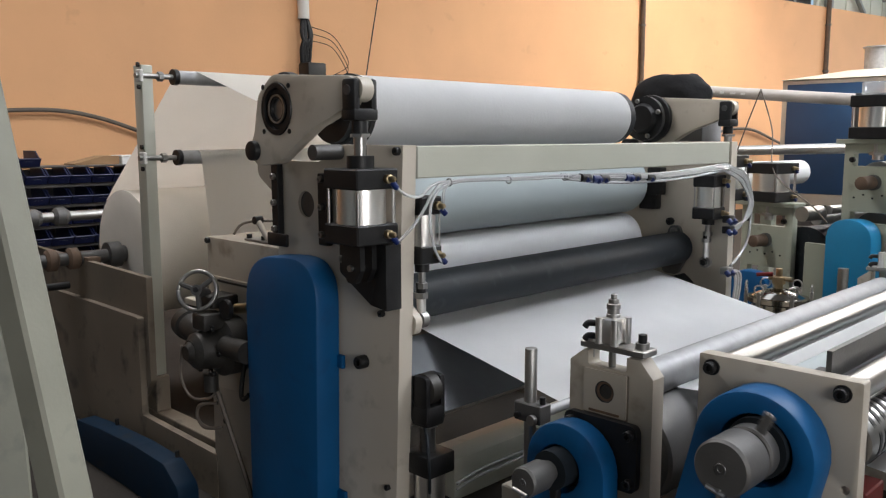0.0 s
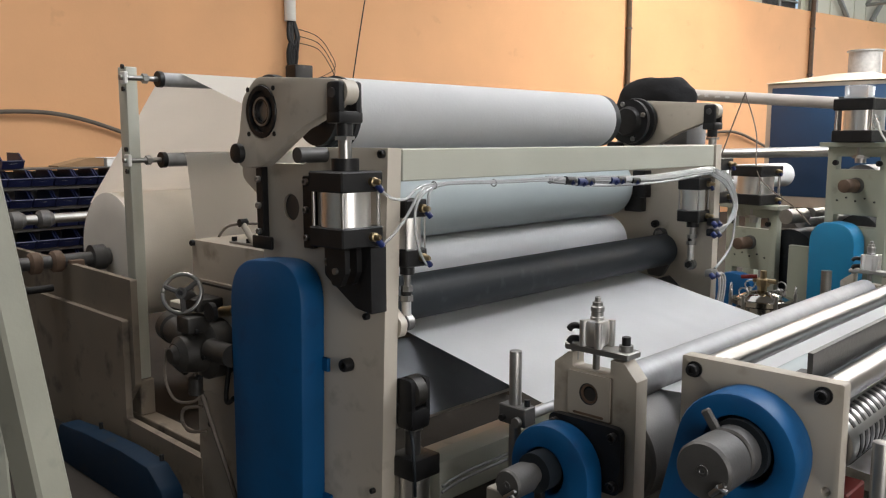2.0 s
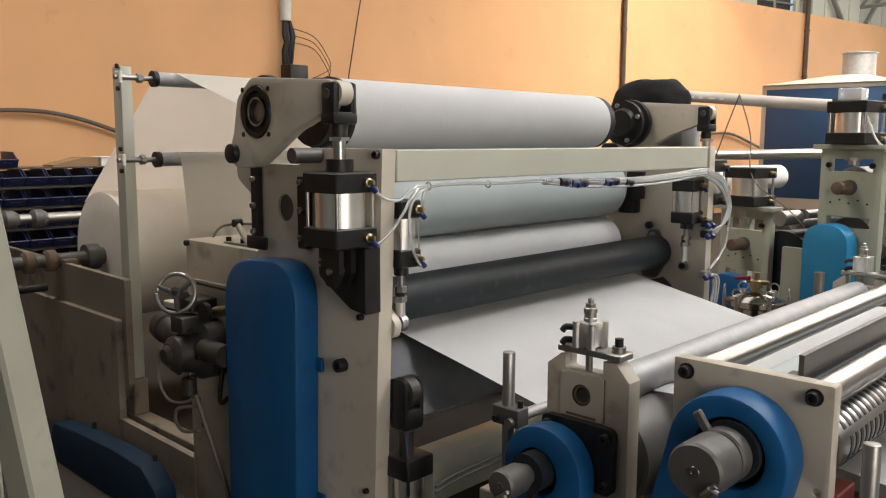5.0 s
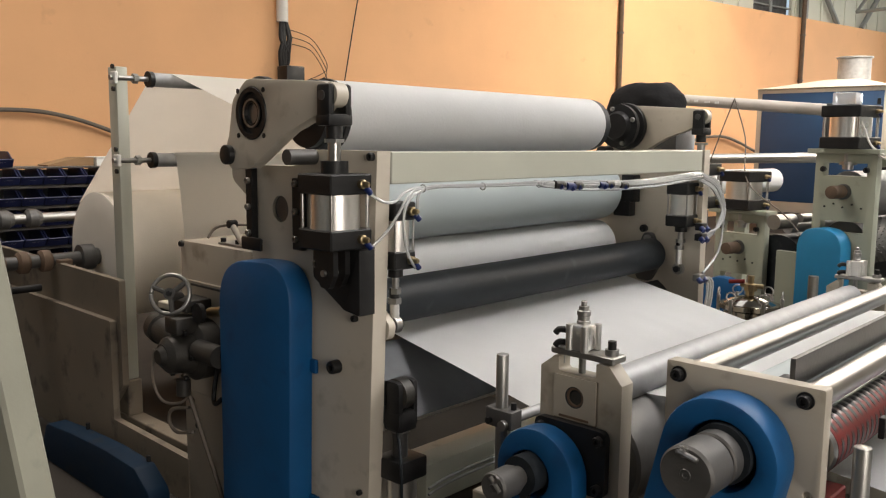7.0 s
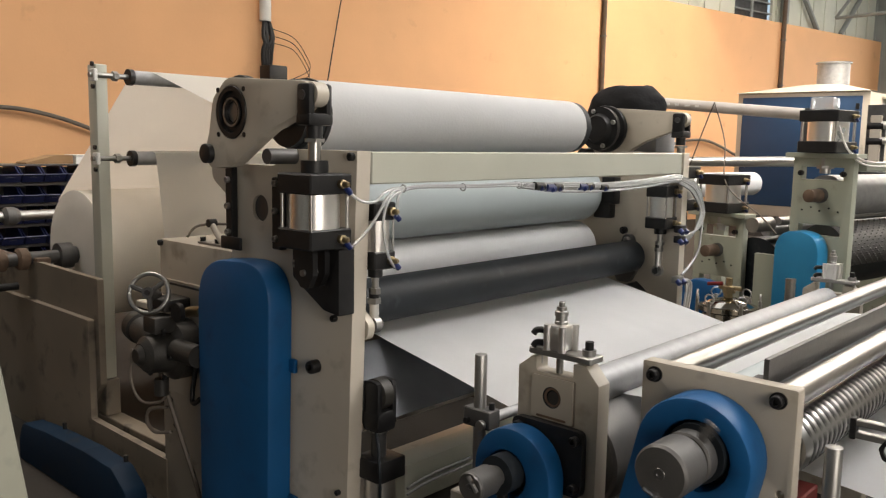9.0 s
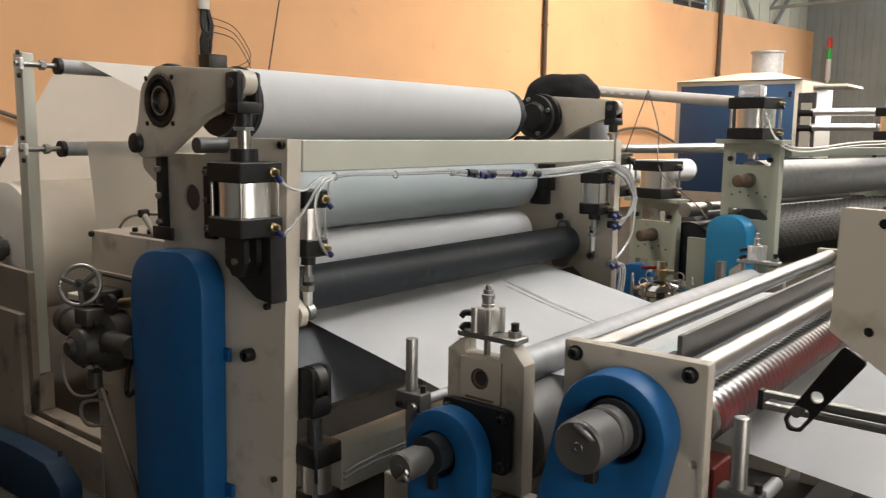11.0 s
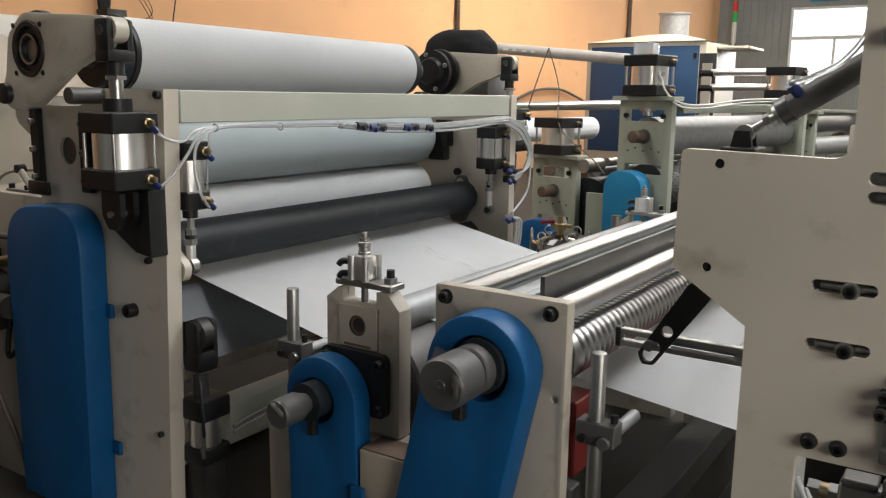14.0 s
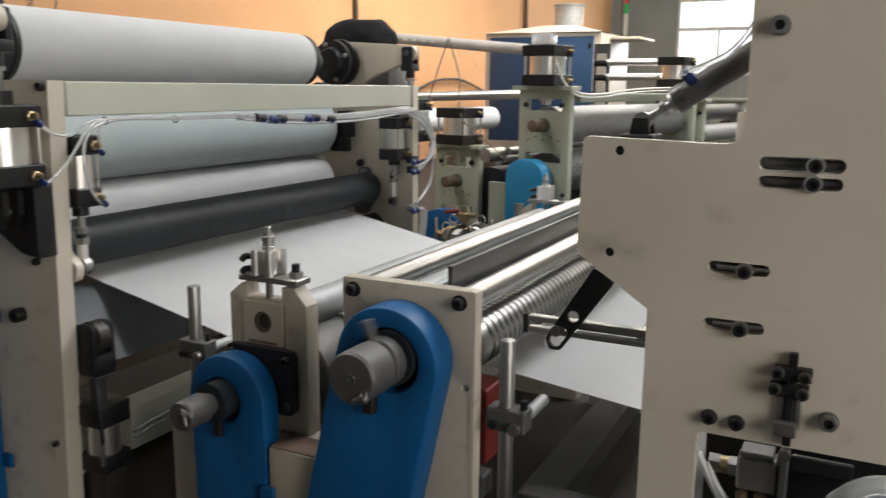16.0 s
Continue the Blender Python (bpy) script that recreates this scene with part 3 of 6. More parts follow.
# ---- pneumatic cylinder ----
def air_cylinder(parent, x, y, z0, z1, w, rod_to, fittings=(), ways=1):
    """Square air cylinder: black end caps, bright barrel, tie rods, piston rod to rod_to."""
    cap = (z1 - z0) * 0.27
    cyl = part("air_cylinder", lathe((x, y, z0 + cap - 0.004), (x, y, z1 - cap + 0.004), [(0, w * 0.47), (1, w * 0.47)], 40), ALU, parent, "bright aluminium pneumatic cylinder with black end caps")
    h = w / 2
    part("end_cap", box(x - h, x + h, y - h, y + h, z0, z0 + cap, 0.005), BLACK, cyl)
    part("end_cap", box(x - h, x + h, y - h, y + h, z1 - cap, z1, 0.005), BLACK, cyl)
    for sx in (-1, 1):
        for sy in (-1, 1):
            k = h * 0.86
            part("tie_rod", rod((x + sx * k, y + sy * k, z0 + cap * 0.5), (x + sx * k, y + sy * k, z1 - cap * 0.5), w * 0.035, seg=10), CHROME, cyl)
    if rod_to > z1:
        part("collar", rod((x, y, z1), (x, y, z1 + 0.04), w * 0.26, seg=20), BLACK, cyl)
        part("piston_rod", rod((x, y, z1), (x, y, rod_to), w * 0.125, seg=16), CHROME, cyl)
        part("lock_nut", rod((x, y, rod_to - 0.012), (x, y, rod_to), w * 0.2, seg=6), STEEL, cyl)
    else:
        part("collar", rod((x, y, z0), (x, y, z0 - 0.03), w * 0.26, seg=20), BLACK, cyl)
        part("piston_rod", rod((x, y, z0), (x, y, rod_to), w * 0.125, seg=16), CHROME, cyl)
        part("lock_nut", rod((x, y, rod_to + 0.03), (x, y, rod_to + 0.05), w * 0.2, seg=6), STEEL, cyl)
    for z in (z0 + cap * 0.5, z1 - cap * 0.5):
        part("air_fitting", lathe((x + h - 0.004, y + h * 0.42, z), (x + h + 0.04, y + h * 0.42, z), [(0, 0.015), (0.45, 0.015), (0.5, 0.01), (0.85, 0.01), (1, 0.006)], 16), BRASS, cyl, "brass air fitting")
        part("push_fitting", rod((x + h + 0.012, y + h * 0.42 + 0.008, z - 0.008), (x + h + 0.014, y + h * 0.42 + 0.03, z - 0.03), 0.010, seg=16), BLUEPLASTIC, cyl, "blue push-in fitting")
    return cyl


def clevis(parent, x, y, z0, z1, w):
    """Fork end with its pin."""
    t = w * 0.28
    f = part("clevis", box(x - w * 0.35, x + w * 0.35, y - w / 2, y - w / 2 + t, z0 + w * 0.55, z1, w * 0.12), BLACK, parent, "black forked rod end")
    part("fork_cheek", box(x - w * 0.35, x + w * 0.35, y + w / 2 - t, y + w / 2, z0 + w * 0.55, z1, w * 0.12), BLACK, f)
    part("fork_base", box(x - w * 0.36, x + w * 0.36, y - w / 2 - 0.001, y + w / 2 + 0.001, z0 + w * 0.4, z0 + w * 0.8, w * 0.08), BLACK, f)
    part("fork_neck", rod((x, y, z0), (x, y, z0 + w * 0.45), w * 0.27, seg=16), BLACK, f)
    part("pin", rod((x, y - w * 0.56, z1 - w * 0.38), (x, y + w * 0.56, z1 - w * 0.38), w * 0.16, seg=12), DARKSTEEL, f)


# ---- main embossing machine ----
NEAR, FAR = 1.836, 4.19
press = thing("embossing_machine", "ivory painted tissue embossing press with stacked rollers and blue belt guard", "machine", (-2.4, 3.0, 0))
outer = fillet([(-2.0, 0.0), (-2.0, 1.622), (-2.40, 1.622), (-2.46, 1.56), (-2.87, 1.56), (-2.87, 1.50), (-2.74, 1.42), (-2.74, 0.0)], [0, 0.004, 0.02, 0.03, 0.01, 0.05, 0.05, 0])
holes = [circle(-2.55, 1.40, 0.05)]
near_edge = [(-2.076, 0.0), (-2.012, 1.622)] + [q for q in outer if q[0] < -2.1]
part("side_plate", plate(near_edge, NEAR, NEAR + 0.06, holes), IVORY, press)
part("side_plate", plate(outer, FAR - 0.06, FAR, holes), IVORY, press)
part("top_beam", box(-2.07, -2.01, NEAR + 0.062, FAR - 0.062, 1.512, 1.62, 0.004), SAGE, press, "sage painted front cross beam")
part("beam_lip", box(-2.13, -2.072, NEAR + 0.062, FAR - 0.062, 1.60, 1.618, 0.003), SAGE, press)
part("lower_beam", box(-2.068, -1.962, 2.024, FAR - 0.062, 0.36, 0.512, 0.006), SAGE, press, "sage painted lower cross beam")
part("floor_beam", box(-2.7, -2.55, NEAR + 0.062, FAR - 0.062, 0.02, 0.2, 0.006), IVORY, press)
part("rear_beam", box(-2.74, -2.66, NEAR + 0.062, FAR - 0.062, 0.35, 0.5, 0.006), IVORY, press)
capscrew(press, -2.035, NEAR, 1.603, 0.014)
for q in (0.0, 0.022):
    part("beam_hose", hose([(-1.955, 2.03, 0.405 + q), (-1.953, 2.12, 0.42 + q), (-1.953, 2.3, 0.425 + q), (-1.955, 2.9, 0.42 + q), (-1.955, 4.0, 0.42 + q)], 0.006, seg=6), TUBE, press)
for x, z, r in ((-2.22, 0.862, 0.024), (-2.1, 0.43, 0.01), (-2.12, 1.05, 0.012)):
    capscrew(press, x, NEAR, z, r, length=r * 1.5)
part("mounting_rail", box(-2.735, -2.69, NEAR - 0.03, NEAR - 0.002, 1.26, 1.55, 0.004), BLACK, press, "black slide rail with screws")
part("mounting_rail", box(-2.44, -2.385, NEAR - 0.03, NEAR - 0.002, 1.26, 1.52, 0.004), BLACK, press, "black slide rail with screws")
part("slide_clamp", box(-2.75, -2.62, NEAR - 0.045, NEAR - 0.031, 1.235, 1.285, 0.006), BLACK, press)
for z in (1.3, 1.4, 1.5):
    for x in (-2.712, -2.412):
        capscrew(press, x, NEAR - 0.03, z, 0.012, material=STEEL)


AX, AZ = -2.52, 1.748


def swing_arm(y0, y1, way, gap):
    """Arm that carries the top roller, with its bearing housing and pivot."""
    o = fillet([(-2.655, 1.545), (-2.525, 1.556), (-2.30, 1.683), (-2.12, 1.745), (-2.06, 1.80), (-2.10, 1.842), (-2.16, 1.846), (-2.545, 1.870), (-2.635, 1.80), (-2.665, 1.67), (-2.70, 1.60)],
               [0.05, 0.03, 0.06, 0.05, 0.05, 0.05, 0.02, 0.08, 0.06, 0.05, 0.04])
    arm = part("swing_arm", plate(o, y0, y1, [circle(AX, AZ, 0.094)], bevel=0.003), IVORY, press, "ivory swing arm carrying the top roller")
    f = y0 if way < 0 else y1
    part("bearing_housing", lathe((AX, f - way * 0.05, AZ), (AX, f + way * 0.003, AZ), [(0, 0.0925), (0.9, 0.0925), (1, 0.09), (1, 0.074), (0.75, 0.072), (0.75, 0.052), (0.9, 0.05), (0.9, 0.037), (0.6, 0.035)], 36), BLACK, arm, "black round bearing housing")
    part("bearing_cover", rod((AX - 0.03, f - way * 0.051, AZ), (AX - 0.03, f - way * 0.085, AZ), 0.134, seg=36, chamfer=0.006), BLACK, arm, "round dark bearing cover behind the arm")
    part("bearing_ring", lathe((AX, f - way * 0.02, AZ), (AX, f + way * 0.001, AZ), [(0, 0.051), (1, 0.051), (1, 0.045), (0.3, 0.044)], 28), STEEL, arm)
    for a in range(4):
        w = math.radians(45 + 90 * a)
        capscrew(arm, AX + 0.111 * math.cos(w), f, AZ + 0.111 * math.sin(w), 0.009, way, length=0.003)
    part("pivot_pin", rod((-2.662, f - way * 0.135, 1.60), (-2.662, f + way * 0.022, 1.60), 0.036, seg=20, chamfer=0.004), BLACK, arm)
    part("arm_spacer", rod((-2.34, f - way * 0.02, 1.597), (-2.34, f - way * 0.139, 1.597), 0.027, seg=20), DULL, arm)
    g = y1 if way < 0 else y0
    part("bearing_flange", lathe((AX, g - way * gap, AZ), (AX, g - way * (gap + 0.055), AZ), [(0, 0.05), (0, 0.122), (0.5, 0.122), (0.55, 0.085), (1, 0.07)], 36), BLACK, arm, "black bearing flange with bolts")
    part("bearing_shaft", rod((AX, g, AZ), (AX, g - way * (gap + 0.05), AZ), 0.048, seg=20), BLACK, arm)
    for a in range(4):
        w = math.radians(20 + 90 * a)
        capscrew(arm, AX + 0.102 * math.cos(w), g - way * (gap + 0.0275), AZ + 0.102 * math.sin(w), 0.013, -way, STEEL)
    return arm


part("bearing_seat", rod((-2.55, NEAR + 0.012, 1.40), (-2.55, NEAR + 0.05, 1.40), 0.0495, seg=28), DARKSTEEL, press)
swing_arm(1.695, 1.745, -1, 0.19)
swing_arm(4.255, 4.305, 1, 0.115)
for y, way in ((1.73, -1), (4.28, 1)):
    air_cylinder(press, -2.082 if way < 0 else -2.097, y - (0.015 if way < 0 else 0), 1.308, 1.55, 0.172 if way < 0 else 0.17, 1.66)
    clevis(press, -2.10, y, 1.662, 1.835, 0.098)
    part("pin_boss", rod((-2.095, y - 0.024, 1.80), (-2.095, y + 0.024, 1.80), 0.04, seg=20), IVORY, press)
    b0, b1 = (y + 0.035, y + 0.103) if way < 0 else (y - 0.086, y - 0.035)
    br = part("cylinder_bracket", plate(fillet([(-2.265, 1.30), (-2.265, 1.185), (-2.10, 1.09), (-2.020, 1.080), (-2.020, 1.30)], [0.004, 0.02, 0.02, 0.004, 0.004]), b0, b1, bevel=0.003), BLACK, press, "black cast cylinder bracket")
    e0 = [(-2.15, 1.22), (-2.12, 1.175), (-2.08, 1.175), (-2.055, 1.22), (-2.055, 1.302), (-2.15, 1.302)]
    part("bracket_ear", plate(fillet(e0, 0.015), y - 0.045, y - 0.025), BLACK, br)
    part("bracket_ear", plate(fillet(e0, 0.015), y + 0.005, y + 0.025), BLACK, br)
    part("bracket_pin", rod((-2.10, y - 0.055, 1.225), (-2.10, y + 0.034, 1.225), 0.011, seg=12), STEEL, br)
    capscrew(br, -2.235, b0, 1.235, 0.014, -1, STEEL)

# small cylinders inside the frame that press the dark roller
for y in (1.955, 4.07):
    fx, fz = (-2.055, 1.02) if y < 3 else (-2.09, 0.99)
    air_cylinder(press, fx + 0.005, y, 1.22, 1.45, 0.10 if y < 3 else 0.125, 1.10)
    if y > 3:
        part("top_knob", lathe((fx + 0.005, y, 1.452), (fx + 0.005, y, 1.485), [(0, 0.03), (0.5, 0.045), (0.9, 0.045), (1, 0.03)], 24), BLACK, press, "black cap on the cylinder")
    part("rod_eye", lathe((fx, y - 0.014, fz), (fx, y + 0.014, fz), [(0, 0.03), (1, 0.03)], 20), STEEL, press, "steel rod eye")
    part("rod_end", rod((fx, y, fz + 0.02), (fx, y, 1.10), 0.017, seg=16), ALU, press)
    part("rod_nut", rod((fx, y, 1.095), (fx, y, 1.115), 0.025, seg=6), STEEL, press)
    part("rod_sleeve", rod((fx, y, 1.115), (fx, y, 1.15), 0.018, seg=16), BLACK, press)
    part("eye_bolt", rod((fx, y - 0.03, fz), (fx, y + 0.03, fz), 0.018, seg=6), BLACK, press)

# rollers
def roller(name, x, z, y0, y1, r, material, parent, label, shaft=0.035, ends=0.08):
    ro = part(name, lathe((x, y0, z), (x, y1, z), [(0, r * 0.94), (0.004, r), (0.996, r), (1, r * 0.94)], 56), material, parent, label, (x, (y0 + y1) / 2, z))
    part("shaft", rod((x, y0 - ends, z), (x, y1 + ends, z), shaft, seg=18), DARKSTEEL, ro)
    return ro


R_TOP = roller("top_roller", AX, AZ, 1.962, 3.83, 0.134, RUBBER, press, "dark top roller", 0.05, 0.13)
part("end_disc", lathe((AX, 2.018, AZ), (AX, 2.040, AZ), [(0, 0.10), (0, 0.134), (0.15, 0.141), (0.85, 0.141), (1, 0.134)], 48), BLACK, R_TOP, "dark end disc of the roller")
R_MID = roller("pressure_roller", -2.60, 1.389, 1.98, 4.05, 0.163, BLANKET, press, "pale covered pressure roller")
R_LOW = roller("feed_roller", -2.60, 1.084, 1.98, 4.05, 0.138, PAPER, press, "pale feed roller")
R_DARK = roller("rubber_roller", -2.24, 1.057, 1.96, 4.05, 0.0865, RUBBER, press, "smooth dark rubber roller")
part("roller_flange", plate(fillet([(-2.36, 1.0), (-2.295, 1.172), (-2.245, 1.172), (-2.185, 1.02), (-2.25, 0.905), (-2.33, 0.91)], 0.03), 4.052, 4.078), DARKSTEEL, press)
part("roller_bracket", plate(fillet([(-2.40, 1.06), (-2.30, 1.21), (-2.24, 1.21), (-2.02, 1.03), (-2.03, 0.98), (-2.20, 0.93), (-2.33, 0.94)], 0.03), 1.90, 1.93), IVORY, press)
capscrew(press, -2.268, 4.052, 1.142, 0.018, -1, STEEL)
capscrew(press, -2.332, 4.125, 1.186, 0.021, -1)
part("far_mount", box(-2.50, -2.395, 4.06, 4.125, 1.25, 1.345, 0.008), BLACK, press, "black roller mount")
part("far_mount", box(-2.452, -2.37, 4.058, 4.127, 1.33, 1.48, 0.006), BLACK, press)

# belt guard
g = fillet([(-2.82, 0.06), (-2.375, 0.06), (-2.347, 1.225), (-2.815, 1.195)], [0.02, 0.02, 0.16, 0.2], 10)
guard = part("belt_guard", plate(g, 1.725, NEAR - 0.004, bevel=0.012), BLUE, press, "tall blue painted sheet steel belt guard")
for z in (0.84, 0.32):
    part("guard_tab", box(-2.372, -2.325, NEAR - 0.02, NEAR - 0.004, z - 0.025, z + 0.025, 0.003), BLUE, guard)

# pipes of the pneumatic lines under the beam
air = thing("air_hoses", "bundle of clear air hoses tied under the cross beam", "hoses", (-1.98, 3.0, 1.49))
for k in range(12):
    dy, dz, dx = random.uniform(-0.01, 0.01), random.uniform(-0.014, 0.012), random.uniform(-0.006, 0.010)
    run = [(-1.975 + dx, 2.4, 1.496 + dz * 0.4), (-1.975 + dx, 2.64, 1.495 + dz * 0.6), (-1.973 + dx, 2.9, 1.482 + dz), (-1.97 + dx, 3.26, 1.471 + dz * 1.3), (-1.97 + dx, 3.7, 1.482 + dz), (-1.957 + dx, 3.95, 1.494 + dz), (-1.985 + dx, 4.08, 1.492 + dz), (-2.02, 4.15, 1.486 + dz)]
    if k == 0:
        run = [(-1.982, 1.781, 1.487), (-1.968, 1.815, 1.462), (-1.96, 1.865, 1.458), (-1.965, 1.925, 1.49), (-1.97, 2.02, 1.50)] + run
    elif k == 1:
        run = [(-1.982, 1.781, 1.311), (-1.962, 1.83, 1.36), (-1.955, 1.88, 1.42), (-1.96, 1.93, 1.475), (-1.97, 2.02, 1.497)] + run
    elif k == 2:
        run = [(-1.985, 1.99, 1.40), (-1.965, 1.975, 1.44), (-1.965, 1.985, 1.48), (-1.97, 2.06, 1.503)] + run
    elif k == 3:
        run = [(-1.985, 1.985, 1.225), (-1.962, 1.93, 1.28), (-1.958, 1.905, 1.37), (-1.962, 1.93, 1.455), (-1.97, 2.05, 1.497)] + run
    else:
        run = run[1:]
    part("hose", hose(run, 0.0052 if k < 4 else 0.0066, seg=8), TUBE, air)
for y, z in ((2.01, 1.499), (2.32, 1.495), (2.66, 1.493), (3.15, 1.474), (3.55, 1.478)):
    ring = [(-1.972 + 0.013 * math.cos(a), y, z - 0.002 + 0.012 * math.sin(a)) for a in [2 * math.pi * q / 10 for q in range(11)]]
    part("cable_tie", hose(ring, 0.003, seg=6, steps=2), TUBE, air)
for k in range(9):
    r, u = random.uniform(-0.022, 0.016), random.uniform(-0.05, 0.05)
    sag = [(-1.962, 2.68 + u, 1.49 + 0.3 * r), (-1.955, 2.95 + u, 1.479 + r), (-1.953, 3.3 + u, 1.47 + r), (-1.955, 3.62 + u, 1.478 + 1.1 * r), (-1.955, 3.92 + u, 1.494 + r), (-1.975, 4.06 + 0.5 * u, 1.488 + r), (-2.01, 4.13, 1.47 + r)]
    part("hose", hose(sag, 0.006, seg=8), TUBE, air)
for y, z, m in ((2.77, 1.485, BLACK), (2.85, 1.476, BLUEPLASTIC), (2.90, 1.478, BLACK), (3.09, 1.474, BLUEPLASTIC), (3.14, 1.476, BLACK), (3.26, 1.468, BLACK)):
    part("hose_joint", rod((-1.958, y - 0.028, z + 0.002), (-1.956, y + 0.028, z - 0.002), 0.017, seg=12), m, air, "push-in hose joint")
    part("joint_sleeve", rod((-1.95, y, z - 0.012), (-1.938, y + 0.008, z - 0.004), 0.010, seg=10), BLUEPLASTIC, air)
for k in range(10):
    r = random.uniform(-0.028, 0.028)
    part("hose", hose([(-1.972, 3.72, 1.481 + 0.4 * r), (-1.966 + 0.4 * r, 3.93, 1.497 + 0.5 * r), (-1.962, 4.09, 1.468 + r), (-1.965, 4.215 + r, 1.424 + r), (-1.968, 4.312 + r, 1.307), (-1.968, 4.27 + r, 1.225), (-1.965, 4.18, 1.185 + 0.5 * r), (-1.97, 4.09, 1.17 + 0.8 * r)], 0.0062, seg=6), TUBE, air)
for k in range(3):
    r = random.uniform(-0.012, 0.012)
    part("hose", hose([(-1.966, 4.315 + r, 1.31), (-1.966, 4.30 + r, 1.19), (-1.966, 4.275 + r, 1.095), (-1.968, 4.204 + r, 1.03), (-1.97, 4.10 + r, 0.975)], 0.0068, seg=6), TUBE, air)
    part("hose", hose([(-1.97, 4.10 + 0.02 * k, 0.95), (-1.966, 4.15 + 0.03 * k, 0.93), (-1.964, 4.16 + 0.03 * k, 0.86), (-1.968, 4.13 + 0.03 * k, 0.72), (-1.975, 4.12 + 0.02 * k, 0.5)], 0.0068, seg=6), TUBE, air)
for z in (1.225, 1.17, 0.955):
    part("hose_joint", box(-1.999, -1.955, 4.05, 4.115, z - 0.02, z + 0.018, 0.006), BLACK if z != 0.955 else STEEL, air)
    for dy in (-0.03, 0.02):
        part("hose_joint", rod((-1.965, 4.085 + dy, z - 0.004), (-1.945, 4.08 + dy, z - 0.02), 0.014, seg=10), BLUEPLASTIC, air)

# lower air unit between the legs of the frame
low = thing("lower_air_cylinder", "black and silver air cylinder low on the machine frame", "cylinder", (-1.87, 1.93, 0.3))
part("barrel", rod((-2.02, 1.957, 0.36), (-2.02, 1.957, 0.49), 0.055, seg=32), ALU, low, "dull aluminium barrel")
part("end_cap", box(-2.085, -1.955, 1.892, 2.022, 0.478, 0.556, 0.008), BLACK, low)
part("end_cap", box(-2.085, -1.96, 1.895, 2.02, 0.315, 0.375, 0.008), BLACK, low)
part("foot", box(-2.07, -1.97, 1.91, 2.0, 0.0, 0.313, 0.006), GREASY_SHADED, low)
for sx in (-0.055, 0.055):
    part("tie_rod", rod((-2.02 + sx, 1.90, 0.35), (-2.02 + sx, 1.90, 0.50), 0.007, seg=10), CHROME, low)
    part("tie_nut", rod((-2.02 + sx, 1.90, 0.376), (-2.02 + sx, 1.90, 0.39), 0.011, seg=6), STEEL, low)
part("rod", rod((-2.02, 1.95, 0.556), (-2.02, 1.95, 0.67), 0.028, seg=18), DARKSTEEL, low, "dark steel piston rod")
part("rod_nut", rod((-2.02, 1.95, 0.645), (-2.02, 1.95, 0.662), 0.036, seg=6), STEEL, low)
part("fork", box(-2.05, -1.972, 1.90, 1.914, 0.665, 0.835, 0.016), BLACK, low)
part("fork", box(-2.05, -1.972, 1.970, 1.985, 0.665, 0.835, 0.016), BLACK, low)
part("fork_base", box(-2.051, -1.97, 1.898, 1.988, 0.655, 0.73, 0.012), BLACK, low)
# wheel in near-black iron: the shade low in the machine is in its colour
part("guide_wheel", lathe((-2.012, 1.916, 0.785), (-2.012, 1.968, 0.785), [(0, 0.045), (0.1, 0.055), (0.9, 0.055), (1, 0.045)], 28), GREASY_SHADED, low)
part("hose", hose([(-2.0, 1.915, 0.66), (-1.975, 1.905, 0.61), (-1.955, 1.89, 0.56), (-1.95, 1.89, 0.50), (-1.96, 1.90, 0.43)], 0.006, seg=6), RUBBER, low)

# ---- paper web ----
def webline(x0, z0, x1, z1, n):
    return [(x0 + (x1 - x0) * i / n, z0 + (z1 - z0) * i / n) for i in range(n + 1)]


WEB0, WEB1 = 2.14, 3.93


def rip(x, y):
    return 0.004 * noise.noise(Vector((x * 1.2, y * 3.0, 0.3))) + 0.0025 * noise.noise(Vector((x * 3 + y * 2, y * 9.0, 1.3)))


arc_low = [(-2.60 + 0.140 * math.cos(radians(a)), 1.084 + 0.140 * math.sin(radians(a))) for a in range(100, -60, -10)]
arc6 = [(-1.215 + 0.152 * math.cos(radians(a)), 0.775 + 0.152 * math.sin(radians(a))) for a in range(190, 84, -8)]
web_rows = webline(-2.505, 0.9794, -1.372, 0.74, 30) + arc6 + webline(-1.16, 0.925, -0.80, 0.95, 8)
solid("paper_web", sheet(web_rows, WEB0, WEB1, ny=60, ripple=rip), PAPER, "wide white tissue web running between rollers", "paper")
solid("paper_on_feed_roller", sheet(arc_low, WEB0, 4.0, ny=8), PAPER, "white tissue wrapped over the feed roller", "paper")
arc_top = [(AX + 0.1365 * math.cos(radians(a)), AZ + 0.1365 * math.sin(radians(a))) for a in range(-107, 130, 5)]
solid("paper_to_top_roller", sheet(webline(-4.035, 1.990, -2.562, 1.618, 12), lambda x: 2.045 + 0.18 * max(0, min(1, (-2.6 - x) / 1.43)), 3.775, ny=12), SHEER, "white tissue running from the guide roller to the press", "paper")
solid("paper_on_top_roller", sheet(arc_top, 2.045, 3.775, ny=12), PAPER, "white tissue wrapped over the top roller", "paper")
ap = sheet([(-2.232, 0.908), (-2.20, 0.884), (-2.05, 0.745), (-1.992, 0.688)], 1.90, 4.11, thick=0.003, ny=24, ripple=lambda x, y: 0.004 * noise.noise(Vector((x * 4, y * 3, 2.0))))
solid("steel_apron", ap, APRON, "dark glossy steel apron below the web", "plate")

